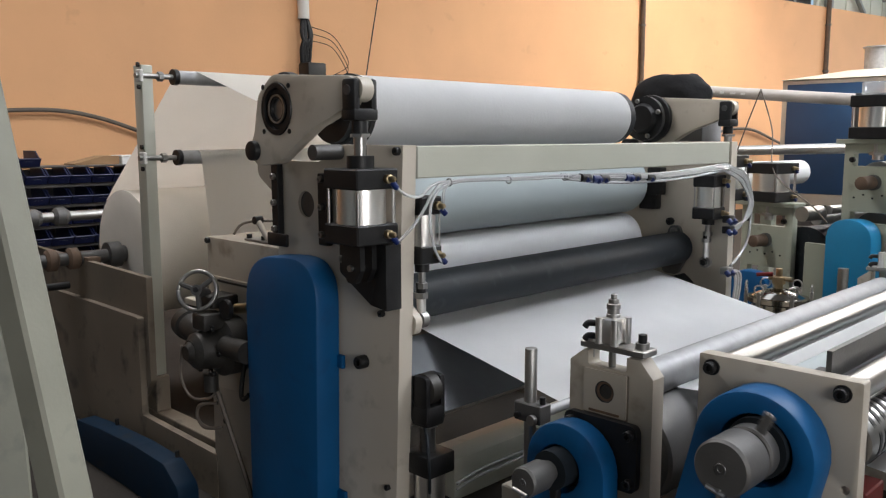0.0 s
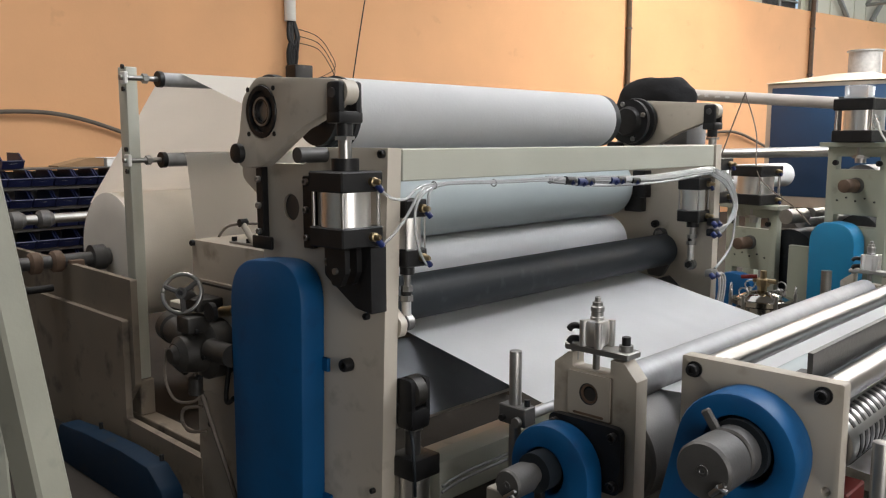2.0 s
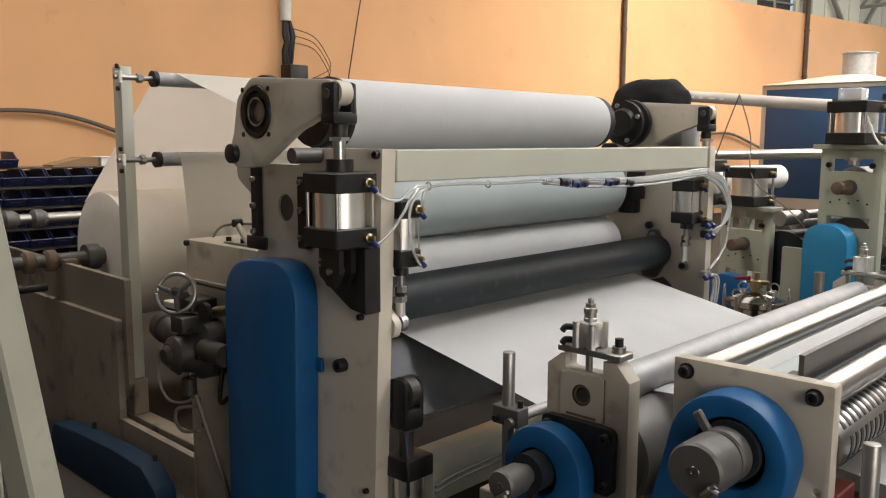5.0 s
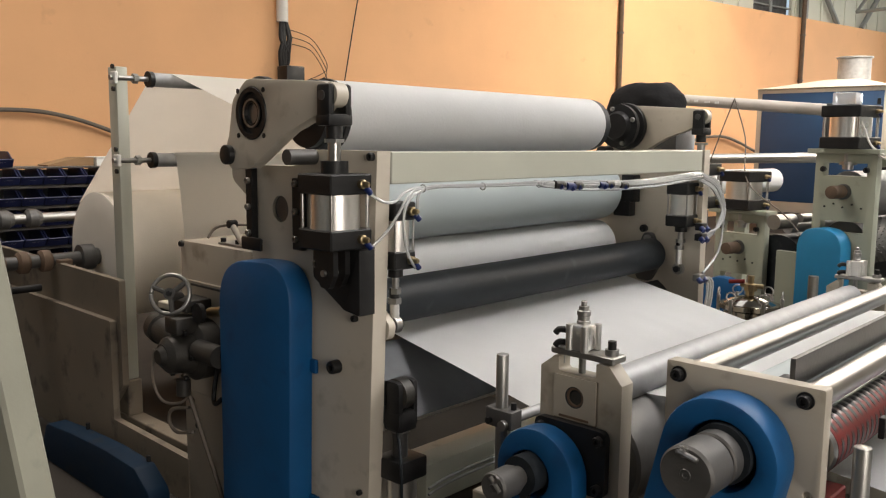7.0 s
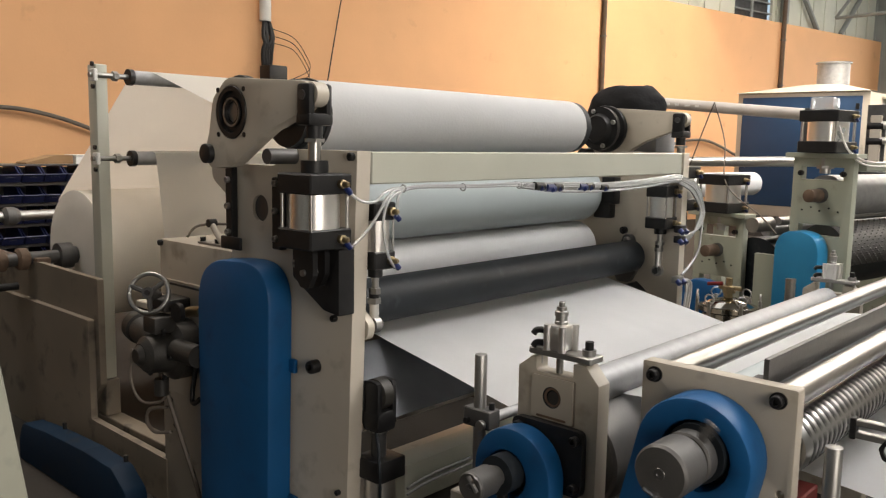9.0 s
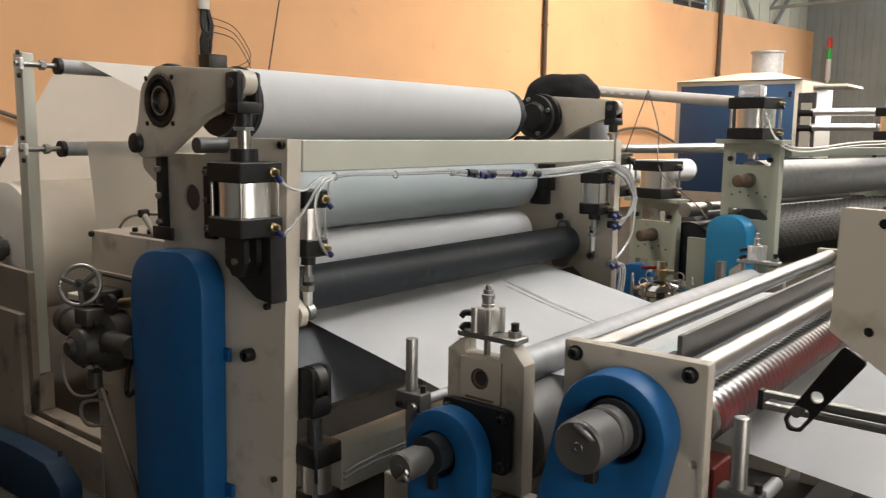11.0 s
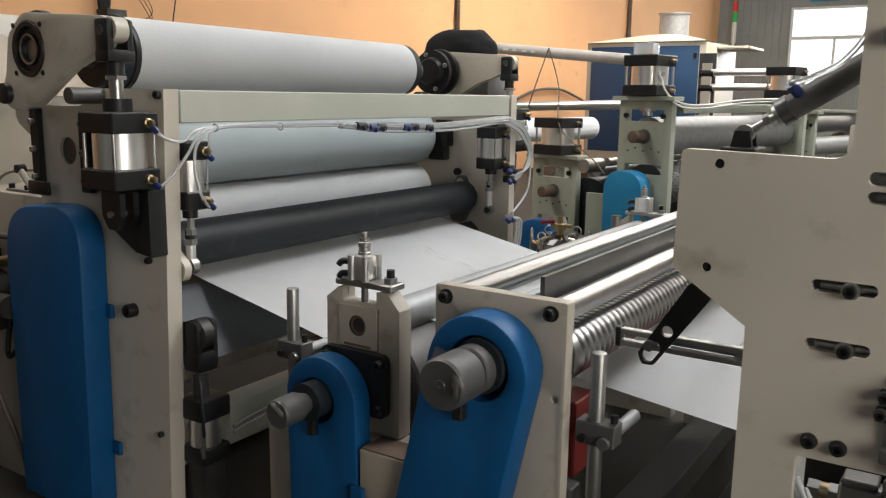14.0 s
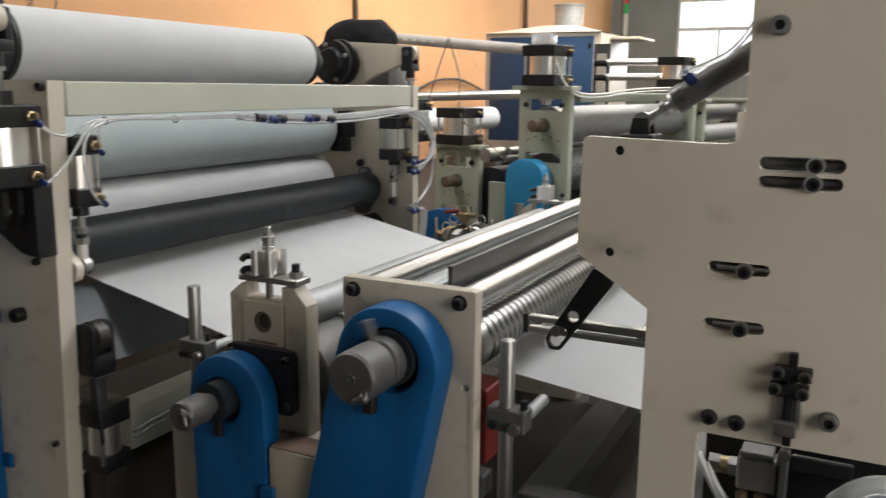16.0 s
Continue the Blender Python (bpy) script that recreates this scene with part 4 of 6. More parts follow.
# ---- unwind stand with the parent roll ----
unwind = thing("unwind_stand", "ivory steel unwind stand carrying the parent reel", "stand", (-4.2, 3.0, 0))
for y in (1.86, 4.08):
    part("side_plate", plate(fillet([(-6.1, 0), (-6.1, 0.745), (-4.04, 0.735), (-4.04, 0.222), (-3.3, 0.212), (-3.3, 0)], [0, 0.02, 0.012, 0.012, 0, 0]), y - 0.015, y + 0.02), GRIMY_SHADED, unwind)
    part("bearing_plate", plate(fillet([(-6.1, 0.2), (-6.1, 0.97), (-4.0, 0.945), (-4.0, 0.4), (-4.2, 0.2)], [0, 0.02, 0.012, 0.02, 0]), y + 0.0215, y + 0.055), GRIMY_SHADED, unwind)
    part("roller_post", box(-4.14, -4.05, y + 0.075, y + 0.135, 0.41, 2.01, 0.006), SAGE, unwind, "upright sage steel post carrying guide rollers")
    part("post_foot", box(-4.155, -4.03, y + 0.062, y + 0.14, 0.221, 0.408, 0.005), GRIMY_SHADED, unwind, "dark steel foot under the post")
    for z in (0.47, 0.60):
        part("post_bolt", rod((-4.09, y + 0.075, z), (-4.09, y + 0.058, z), 0.013, seg=6), BLACK, unwind)
    part("base_rail", box(-4.3, -3.3, y + 0.061, y + 0.15, 0.16, 0.22, 0.004), GRIMY_SHADED, unwind)
for z in (1.955, 1.545):
    gr = part("guide_roller", rod((-4.05, 2.125, z), (-4.05, 4.06, z), 0.036, seg=28, chamfer=0.006), GALV, unwind, "galvanised guide roller")
    part("shaft", rod((-4.05, 1.90, z), (-4.05, 4.2, z), 0.013, seg=16), STEEL, gr)
    part("end_collar", rod((-4.05, 2.10, z), (-4.05, 2.124, z), 0.041, seg=24), BLACK, gr)
    part("shaft_nut", rod((-4.05, 2.02, z), (-4.05, 2.045, z), 0.025, seg=6), STEEL, gr)
    part("clamp_block", box(-4.075, -4.025, 1.915, 1.934, z - 0.03, z + 0.03, 0.004), WHITEPAINT, gr)
    for dz in (-0.055, 0.055):
        part("clamp_bolt", rod((-4.07, 1.933, z + dz), (-4.07, 1.922, z + dz), 0.012, seg=16), BLACK, gr)
reel = thing("parent_reel", "large white parent reel of tissue on a steel shaft", "paper reel", (-4.81, 3.0, 0))
body = lathe((-4.81, 2.14, 0.965), (-4.81, 3.94, 0.965), [(0, 0.05), (0, 0.25), (0.001, 0.36), (0.004, 0.375), (0.996, 0.375), (1, 0.36), (1, 0.05)], 96)
part("paper_roll", body, PAPERROLL, reel, "", (-4.81, 3.0, 0.965))
part("reel_shaft", rod((-4.81, 1.5, 0.965), (-4.81, 4.6, 0.965), 0.038, seg=24), DARKSTEEL, reel)
part("chuck", lathe((-4.81, 2.03, 0.965), (-4.81, 2.138, 0.965), [(0, 0.06), (0, 0.075), (0.7, 0.075), (0.8, 0.05), (1, 0.05)], 28), DARKSTEEL, reel, "dark steel reel chuck")
for y in (1.55, 1.68, 1.8):
    part("shaft_collar", lathe((-4.81, y, 0.965), (-4.81, y + 0.07, 0.965), [(0, 0.045), (0.2, 0.062), (0.8, 0.062), (1, 0.045)], 20), RUST, reel, "rusty bearing collar")
part("brake_disc", lathe((-4.90, 1.58, 0.80), (-4.90, 1.66, 0.80), [(0, 0.03), (0, 0.09), (0.9, 0.09), (1, 0.07)], 24), DULL, reel, "grey brake disc")
part("brake_shaft", rod((-4.90, 1.66, 0.80), (-4.90, 1.84, 0.80), 0.022, seg=14), BLACK, reel)
part("bearing_block", box(-4.90, -4.72, 1.882, 1.96, 0.90, 0.972, 0.008), RUST, reel, "rusty bearing block")
solid("paper_from_reel", sheet(webline(-5.034, 1.268, -4.083, 1.978, 10), 2.14, 3.94, ny=10), SHEER_DIM, "white tissue rising from the reel to the guide roller", "paper")
solid("paper_from_lower_guide", sheet(webline(-4.08, 1.575, -4.05, 1.5835, 2) + webline(-4.022, 1.573, -4.01, 1.54, 2) + webline(-3.99, 1.42, -3.86, 0.55, 4), 2.225, 3.94, ny=10), SHEER, "white tissue coming up over the lower guide roller", "paper")

# shafts lying on the stand
for x, z, r in ((-5.45, 1.15, 0.04),):
    sh = thing("spare_shaft", "spare steel reel shaft with turned collars on the stand", "shaft", (x, 2.0, z))
    part("shaft_body", rod((x, 1.55, z), (x, 3.6, z), r * 0.8, seg=20), STEEL, sh)
    for y in (1.80, 1.97):
        part("collar", lathe((x, y, z), (x, y + 0.1, z), [(0, r), (0.2, r * 1.45), (0.7, r * 1.45), (1, r)], 24), DULL, sh)
    part("support", box(x - 0.03, x + 0.03, 2.4, 2.46, 0.0, z - r * 0.7), IVORY, sh)
guard2 = thing("drive_guard", "long blue sheet steel drive guard near the floor", "guard", (-3.6, 1.7, 0))
part("cover", plate(fillet([(-4.34, 0.0), (-3.2, 0.0), (-3.2, 0.15), (-3.33, 0.232), (-3.6, 0.24), (-4.0, 0.225), (-4.29, 0.20), (-4.34, 0.10)], [0.01, 0.01, 0.06, 0.06, 0.05, 0.05, 0.05, 0.04]), 1.60, 1.70, bevel=0.01), BLUE_SHADED, guard2)
for x, z in ((-3.98, 0.222), (-3.36, 0.225)):
    part("bolt", rod((x, 1.685, z), (x, 1.685, z + 0.035), 0.010), BLACK, guard2)
guard3 = thing("drive_guard", "blue sheet steel drive guard low on the unwind stand", "guard", (-5.5, 1.7, 0))
part("cover", plate(fillet([(-5.85, 0.0), (-5.2, 0.0), (-5.2, 0.20), (-5.32, 0.30), (-5.70, 0.33), (-5.85, 0.25)], [0.01, 0.01, 0.05, 0.05, 0.05, 0.05]), 1.62, 1.82, bevel=0.01), BLUE_SHADED, guard3)
part("bolt", rod((-5.72, 1.80, 0.32), (-5.72, 1.80, 0.36), 0.012), BLACK, guard3)

# gearbox column between the stand and the press
col = thing("gearbox_column", "ivory gearbox housing with a hand wheel and drive", "gearbox", (-3.05, 2.0, 0))
part("housing", box(-3.32, -2.76, 1.85, 2.25, 0, 1.215, 0.006), TAN, col)
part("front_cover", box(-3.27, -2.86, 1.840, 1.848, 0.55, 1.05, 0.004), TAN, col)
for x, z in ((-3.3, 1.2), (-3.25, 0.5), (-3.2, 0.4), (-2.9, 0.45)):
    capscrew(col, x, 1.85, z, 0.013)
part("top_plate", box(-3.06, -2.80, 1.88, 2.1, 1.2165, 1.226, 0.002), STEEL, col)
part("lift_bar", box(-3.0, -2.78, 2.14, 2.17, 1.2165, 1.25, 0.004), IVORY, col)
part("top_cable", hose([(-3.26, 1.95, 1.22), (-3.24, 2.0, 1.27), (-3.1, 2.1, 1.275), (-2.98, 2.12, 1.23)], 0.006, seg=6), CABLE, col)
part("top_lever", rod((-2.90, 1.9, 1.225), (-2.99, 1.9, 1.31), 0.013), IVORY, col)
part("lever_knob", rod((-2.985, 1.885, 1.306), (-2.985, 1.92, 1.306), 0.017), BLACK, col)
for x, y in ((-3.05, 1.90), (-2.94, 1.90), (-2.80, 1.94)):
    part("top_screw", rod((x, y, 1.226), (x, y, 1.243), 0.012, seg=12), BLACK, col)
part("gear_case", lathe((-3.08, 1.62, 0.775), (-3.08, 1.85, 0.775), [(0, 0.05), (0.1, 0.075), (0.5, 0.09), (0.6, 0.125), (1, 0.125)], 28), GREASY_SHADED, col, "dark cast gear case")
part("gear_flange", lathe((-3.08, 1.60, 0.775), (-3.08, 1.62, 0.775), [(0, 0.03), (1, 0.045)], 20), GREASY_SHADED, col)
for a in range(6):
    capscrew(col, -3.08 + 0.11 * math.cos(a * 1.047), 1.70, 0.775 + 0.11 * math.sin(a * 1.047), 0.012)
part("gear_top", box(-3.13, -3.03, 1.66, 1.76, 0.86, 0.93, 0.01), GREASY_SHADED, col)
part("gear_drain", rod((-3.06, 1.70, 0.60), (-3.06, 1.70, 0.67), 0.03, seg=20), GREASY_SHADED, col)
part("drive_shaft", rod((-2.98, 1.73, 0.80), (-2.82, 1.73, 0.80), 0.045, seg=24), GREASY_SHADED, col)
part("motor", lathe((-3.42, 1.78, 0.83), (-3.16, 1.74, 0.80), [(0, 0.05), (0.08, 0.07), (0.3, 0.07), (0.34, 0.06), (0.9, 0.06), (1, 0.05)], 24), GREASY_SHADED, col, "grey drive motor")
part("motor_frame", box(-3.45, -3.1, 1.80, 1.845, 0.70, 0.73, 0.004), DARKSTEEL, col)
part("motor_frame", box(-3.45, -3.1, 1.80, 1.845, 0.90, 0.93, 0.004), IVORY, col)
part("motor_frame", box(-3.45, -3.42, 1.80, 1.845, 0.73, 0.90, 0.004), BLACK, col)
part("cover_edge", box(-2.95, -2.94, 1.825, 1.834, 0.75, 1.03, 0.002), BLACK, col)
part("cover_edge", box(-3.2, -2.95, 1.825, 1.834, 1.03, 1.04, 0.002), BLACK, col)
part("hook", hose([(-2.96, 1.80, 0.72), (-2.96, 1.78, 0.60), (-2.93, 1.77, 0.575), (-2.90, 1.78, 0.60)], 0.01, seg=8), BLACK, col)
WC, WA = Vector((-3.125, 1.69, 1.018)), Vector((0.62, -0.72, 0.30)).normalized()
WU = WA.cross(Vector((0, 0, 1))).normalized()
WV = WU.cross(WA)
ringp = [tuple(WC + (WU * math.cos(2 * math.pi * i / 24) + WV * math.sin(2 * math.pi * i / 24)) * 0.081) for i in range(25)]
wheel = part("hand_wheel", hose(ringp, 0.0095, seg=8, steps=2), STEEL, col, "dull chromed hand wheel")
for a in (20, 140, 260):
    part("spoke", rod(WC, WC + (WU * math.cos(radians(a)) + WV * math.sin(radians(a))) * 0.081, 0.011, seg=8), DULL, wheel)
part("hub", rod(WC + WA * 0.015, WC - WA * 0.10, 0.024, seg=14), DULL, wheel)
part("hub_bolt", rod(WC + WA * 0.015, WC + WA * 0.024, 0.012, seg=6), BLACK, wheel)
part("wheel_bracket", box(-3.20, -3.06, 1.72, 1.846, 0.94, 0.99, 0.008), GREASY_SHADED, col)
part("valve", rod((-2.97, 1.78, 0.95), (-2.87, 1.78, 0.97), 0.022), BRASS, col)
part("valve_knob", rod((-2.97, 1.72, 0.955), (-2.97, 1.74, 0.955), 0.04, seg=20), BLACK, col)
part("air_hose", hose([(-3.42, 1.76, 0.72), (-3.36, 1.72, 0.60), (-3.24, 1.70, 0.535), (-3.12, 1.72, 0.55), (-3.07, 1.74, 0.60)], 0.006, seg=8), CABLE, col, "thin air hose")
part("wire_loop", hose([(-3.09, 1.74, 0.53), (-3.20, 1.72, 0.50), (-3.225, 1.72, 0.44), (-3.16, 1.72, 0.41), (-3.06, 1.74, 0.43)], 0.008, seg=6), CABLE, col)
part("wire_drop", hose([(-3.1, 1.72, 0.68), (-3.0, 1.74, 0.45), (-2.93, 1.78, 0.2), (-2.9, 1.8, 0.02)], 0.01, seg=6), CABLE, col)

# slanting square tube beside the camera
leg = thing("hoist_leg", "leaning ivory square steel tube of a hoist frame", "frame", (-0.84, 0.5, 0))
d0, d1 = Vector((-0.879, 0.486, 0.0)), Vector((-1.434, 0.338, 2.3))
bl = box(-0.026, 0.026, -0.026, 0.026, 0, (d1 - d0).length, 0.005)
bmesh.ops.transform(bl, matrix=Matrix.Translation(d0) @ (d1 - d0).to_track_quat("Z", "Y").to_matrix().to_4x4() @ pose(0, 0, 0, 0, 0, 4), verts=bl.verts)
part("tube", bl, GREEN_SHADED, leg)
d0, d1 = Vector((-1.27, 0.40, 0.0)), Vector((-1.52, 0.44, 1.4))
bl = box(-0.028, 0.028, -0.028, 0.028, 0, (d1 - d0).length, 0.005)
bmesh.ops.transform(bl, matrix=Matrix.Translation(d0) @ (d1 - d0).to_track_quat("Z", "Y").to_matrix().to_4x4() @ pose(0, 0, 0, 0, 0, 4), verts=bl.verts)
part("tube", bl, GREEN_SHADED, leg)
part("foot_plate", box(-1.35, -0.8, 0.38, 0.53, 0.0, 0.012), DULL, leg)

# ---- nip roller stand ----
nip = thing("nip_roller_stand", "ivory bearing stand with a galvanised nip roller and small air cylinder", "machine", (-1.2, 3.0, 0))
co = fillet([(-1.335, 0.662), (-1.075, 0.662), (-1.075, 1.03), (-1.115, 1.075), (-1.155, 1.075), (-1.155, 1.035), (-1.275, 1.035), (-1.275, 1.075), (-1.29, 1.075), (-1.335, 1.04)], [0, 0, 0.004, 0.004, 0.002, 0.01, 0.01, 0.002, 0.004, 0.004])
for y0 in (1.84, 4.09):
    before = set(nip.children)
    bp = part("bearing_plate", plate(co, y0, y0 + 0.055, bevel=0.0015), WORN_SHADED, nip)
    part("slide_block", plate(fillet([(-1.282, 0.908), (-1.148, 0.908), (-1.148, 1.028), (-1.282, 1.028)], 0.004), y0 - 0.010, y0 - 0.0045, [circle(-1.215, 0.972, 0.03)]), WORN_SHADED, bp)
    part("slide_gap", plate(fillet([(-1.285, 0.903), (-1.145, 0.903), (-1.145, 1.0275), (-1.285, 1.0275)], 0.005), y0 - 0.004, y0 - 0.0005, [circle(-1.215, 0.972, 0.034)]), GRIMY_SHADED, bp)
    part("bearing_rim", lathe((-1.215, y0 - 0.003, 0.972), (-1.215, y0 - 0.009, 0.972), [(0, 0.0335), (1, 0.0335), (1, 0.028), (0, 0.028)], 24), RUBBER, bp)
    part("bearing_bore", lathe((-1.215, y0 - 0.0006, 0.972), (-1.215, y0 - 0.006, 0.972), [(0, 0.027), (1, 0.027), (1, 0.021), (0.3, 0.020)], 24), RUST, bp)
    part("bore_shaft", rod((-1.213, y0 - 0.0045, 0.970), (-1.213, y0 + 0.003, 0.970), 0.0185), GREASY_SHADED, bp, "greasy shaft end in the bore")
    part("oil_stain", plate(slot(-1.215, 0.915, 0.045, 0.0035, 6), y0 - 0.0112, y0 - 0.0103), RUST, bp, "brown oil stain")
    part("bridge", box(-1.30, -1.10, y0 - 0.005, y0 + 0.06, 1.082, 1.10, 0.003), STEEL, nip)
    for x in (-1.285, -1.125):
        part("stud", rod((x, y0 + 0.027, 1.05), (x, y0 + 0.027, 1.115), 0.011, seg=10), STEEL, nip)
    part("stud_nut", rod((-1.125, y0 + 0.027, 1.10), (-1.125, y0 + 0.027, 1.116), 0.0185, seg=20), STEEL, nip)
    part("stud_head", rod((-1.125, y0 + 0.027, 1.116), (-1.125, y0 + 0.027, 1.138), 0.0115, seg=16), BLACK, nip)
    mini = part("mini_cylinder", box(-1.242, -1.188, y0 - 0.006, y0 + 0.056, 1.10, 1.172, 0.008), ALU, nip, "small ribbed aluminium air cylinder")
    for dx in (-0.0245, 0.0245):
        part("rib", rod((-1.215 + dx, y0 - 0.004, 1.1005), (-1.215 + dx, y0 - 0.004, 1.1715), 0.0105, seg=16), ALU, mini)
    part("rib", rod((-1.186, y0 + 0.05, 1.1005), (-1.186, y0 + 0.05, 1.1715), 0.0105, seg=16), ALU, mini)
    part("adjuster", lathe((-1.215, y0 + 0.025, 1.172), (-1.215, y0 + 0.025, 1.234), [(0, 0.0185), (0.12, 0.0185), (0.15, 0.0165), (0.34, 0.0165), (0.37, 0.0185), (0.56, 0.0185), (0.6, 0.014), (0.76, 0.014), (0.78, 0.008), (0.97, 0.008), (1, 0.006)], 24), STEEL, mini)
    part("piston", rod((-1.215, y0 + 0.025, 1.03), (-1.215, y0 + 0.025, 1.10), 0.010), STEEL, mini)
    for z in (1.115, 1.15):
        part("elbow", hose([(-1.245, y0 + 0.01, z), (-1.275, y0, z), (-1.285, y0 - 0.005, z - 0.012)], 0.009, seg=8), BLACK, mini)
    part("flange", plate(fillet([(-1.33, 0.722), (-1.1, 0.722), (-1.1, 0.905), (-1.33, 0.905)], 0.025), y0 - 0.03, y0 - 0.0085) if y0 < 2 else rod((-1.215, y0 - 0.03, 0.775), (-1.215, y0, 0.775), 0.08), BLACK, nip, "black square bearing flange")
    for x in (-1.12, -1.305):
        for z in (0.748, 0.88):
            capscrew(nip, x, y0 - 0.03, z, 0.014, -1)
    if y0 > 2:
        for ob in set(nip.children) - before:
            ob.location.z -= 0.05
    if y0 < 2:
        part("foot", box(-1.585, -1.34, y0, y0 + 0.056, 0.0, 0.598, 0.004), WORN_SHADED, nip)
        part("base_block", box(-1.335, -0.94, y0 - 0.034, y0 + 0.056, 0.0, 0.658, 0.004), TAN, nip)
        part("base_front", plate([(-1.133, 0.0), (-1.055, 0.0), (-1.055, 0.3), (-0.985, 0.656), (-1.133, 0.656)], 1.738, 1.803, bevel=0.002), TAN, nip)
        part("oily_top", box(-1.13, -0.99, 1.742, 1.836, 0.6585, 0.661, 0), RUST, nip, "brown oily film on the base")
    else:
        part("foot", box(-1.45, -1.0, y0, y0 + 0.08, 0.0, 0.608, 0.006), WORN_SHADED, nip)
R_NIP = roller("nip_roller", -1.215, 0.960, 1.915, 4.06, 0.052, GALV, nip, "galvanised nip roller", 0.022, 0.03)
R_PULL = roller("pull_roller", -1.215, 0.775, 1.93, 4.06, 0.150, DULL, nip, "dull grey steel pull roller", 0.035, 0.1)
gc = stadium((-1.275, 0.765), (-1.262, 0.2), 0.127, 0.127)
gcp = part("belt_guard", plate(gc, 1.735, 1.805, [circle(-1.292, 0.762, 0.066)], bevel=0.006), BLUE, nip, "small blue belt guard round the shaft")
part("guard_tab", box(-1.155, -1.11, 1.72, 1.734, 0.50, 0.55), BLUE, gcp)
part("key", box(-1.304, -1.278, 1.712, 1.733, 0.665, 0.712, 0.003), BLACK, gcp, "black key under the shaft")
part("guard_back", plate(stadium((-1.285, 0.775), (-1.27, 0.2), 0.11, 0.11), 1.795, 1.803), BLACK, nip)
HUB_C = part("shaft_hub", lathe((-1.288, 1.58, 0.771), (-1.288, 1.80, 0.771), [(0, 0.018), (0, 0.037), (0.03, 0.041), (0.34, 0.041), (0.36, 0.034), (0.42, 0.034), (0.43, 0.028), (1, 0.028)], 32), DULL, nip, "grey turned shaft hub", (-1.288, 1.69, 0.771))
part("pulley", rod((-1.288, 1.69, 0.771), (-1.288, 1.79, 0.771), 0.054, seg=24), RUBBER, HUB_C)
part("centre_bore", lathe((-1.288, 1.5798, 0.771), (-1.288, 1.5785, 0.771), [(0, 0.011), (1, 0.010), (1, 0.005), (0.2, 0.004)], 16), DARKSTEEL, HUB_C)
part("wing_screw", rod((-1.312, 1.572, 0.752), (-1.268, 1.572, 0.744), 0.0055, seg=8), CHROME, HUB_C)
part("wing_screw", rod((-1.288, 1.572, 0.748), (-1.284, 1.572, 0.727), 0.005, seg=8), CHROME, HUB_C)


# upright rods with clamps that hold the cross bars
def clamp_rod(x, y, z0, z1, zc, bar_y, label, bar_r=0.016):
    th = thing("clamp_stand", label, "stand", (x, y, z0), group="clamp stands")
    part("upright", rod((x, y, z0), (x, y, z1), 0.0185, seg=22, chamfer=0.003), STEEL, th)
    c = part("clamp", box(x - 0.042, x + 0.056, y - 0.027, y + 0.027, zc - 0.028, zc + 0.028, 0.003), DULL, th, "grey steel clamp block")
    part("clamp_screw", rod((x + 0.045, y, zc + 0.03), (x + 0.045, y, zc + 0.05), 0.009, seg=10), BLACK, c)
    part("clamp_screw", rod((x - 0.02, y - 0.03, zc - 0.01), (x - 0.02, y - 0.042, zc - 0.01), 0.010, seg=10), BLACK, c)
    part("clamp_screw", rod((x + 0.035, y - 0.03, zc - 0.012), (x + 0.035, y - 0.045, zc - 0.012), 0.015, seg=16), STEEL, c)
    part("cross_bar", rod((x + 0.04, y + 0.02, zc), (x + 0.04, bar_y, zc), bar_r, seg=18), GALV, th)


clamp_rod(-1.496, 1.868, 0.625, 1.035, 0.845, 4.1, "steel clamp stand with an upright rod and cross bar")
part("foot", box(-1.54, -1.44, 1.835, 1.90, 0.60, 0.625), DULL, bpy.data.objects["clamp_stand"])
solid("side_rail", box(-1.60, -1.42, 1.90, 1.96, 0.0, 0.372, 0.004), IVORY, "ivory frame rail under the clamp stand", "rail", kind="structure")
clamp_rod(-0.492, 1.84, 0.50, 1.025, 0.83, 1.99, "steel clamp stand with an upright rod and short bar")

# ---- perforating and slitting station ----
perf = thing("perforating_station", "ivory perforating station with slotted knife roller and blue belt guard", "machine", (-0.73, 3.0, 0))
po = fillet([(-0.93, 0.0), (-0.56, 0.0), (-0.56, 1.14), (-0.93, 1.14)], [0, 0, 0.006, 0.006])
for y0 in (1.80, 4.08):
    part("side_plate", plate(po, y0, y0 + 0.04, [circle(-0.735, 0.985, 0.05), circle(-0.585, 0.90, 0.010, 12)], bevel=0.0015), WORN_SHADED, perf)
    for x in (-0.897, -0.601):
        part("washer", rod((x, y0, 1.11), (x, y0 - 0.004, 1.11), 0.0195, seg=20), BLACK, perf)
        capscrew(perf, x, y0 - 0.004, 1.11, 0.0145)
part("front_bar", rod((-0.875, 1.842, 1.108), (-0.875, 4.078, 1.108), 0.031, seg=32), CHROME, perf, "bright chromed cross tube")
part("knife_bar", rod((-0.60, 1.842, 1.108), (-0.60, 4.078, 1.108), 0.031, seg=32), CHROME, perf, "bright chromed cross tube")
part("anvil_bar", rod((-0.77, 1.842, 1.05), (-0.77, 4.078, 1.05), 0.045, seg=28), BLANKET, perf, "pale roller between the tubes")
part("blade_holder", plate([(-0.655, 1.12), (-0.643, 1.12), (-0.643, 1.185), (-0.655, 1.185)], 1.845, 4.07), DARKSTEEL, perf, "long thin dark steel blade holder")
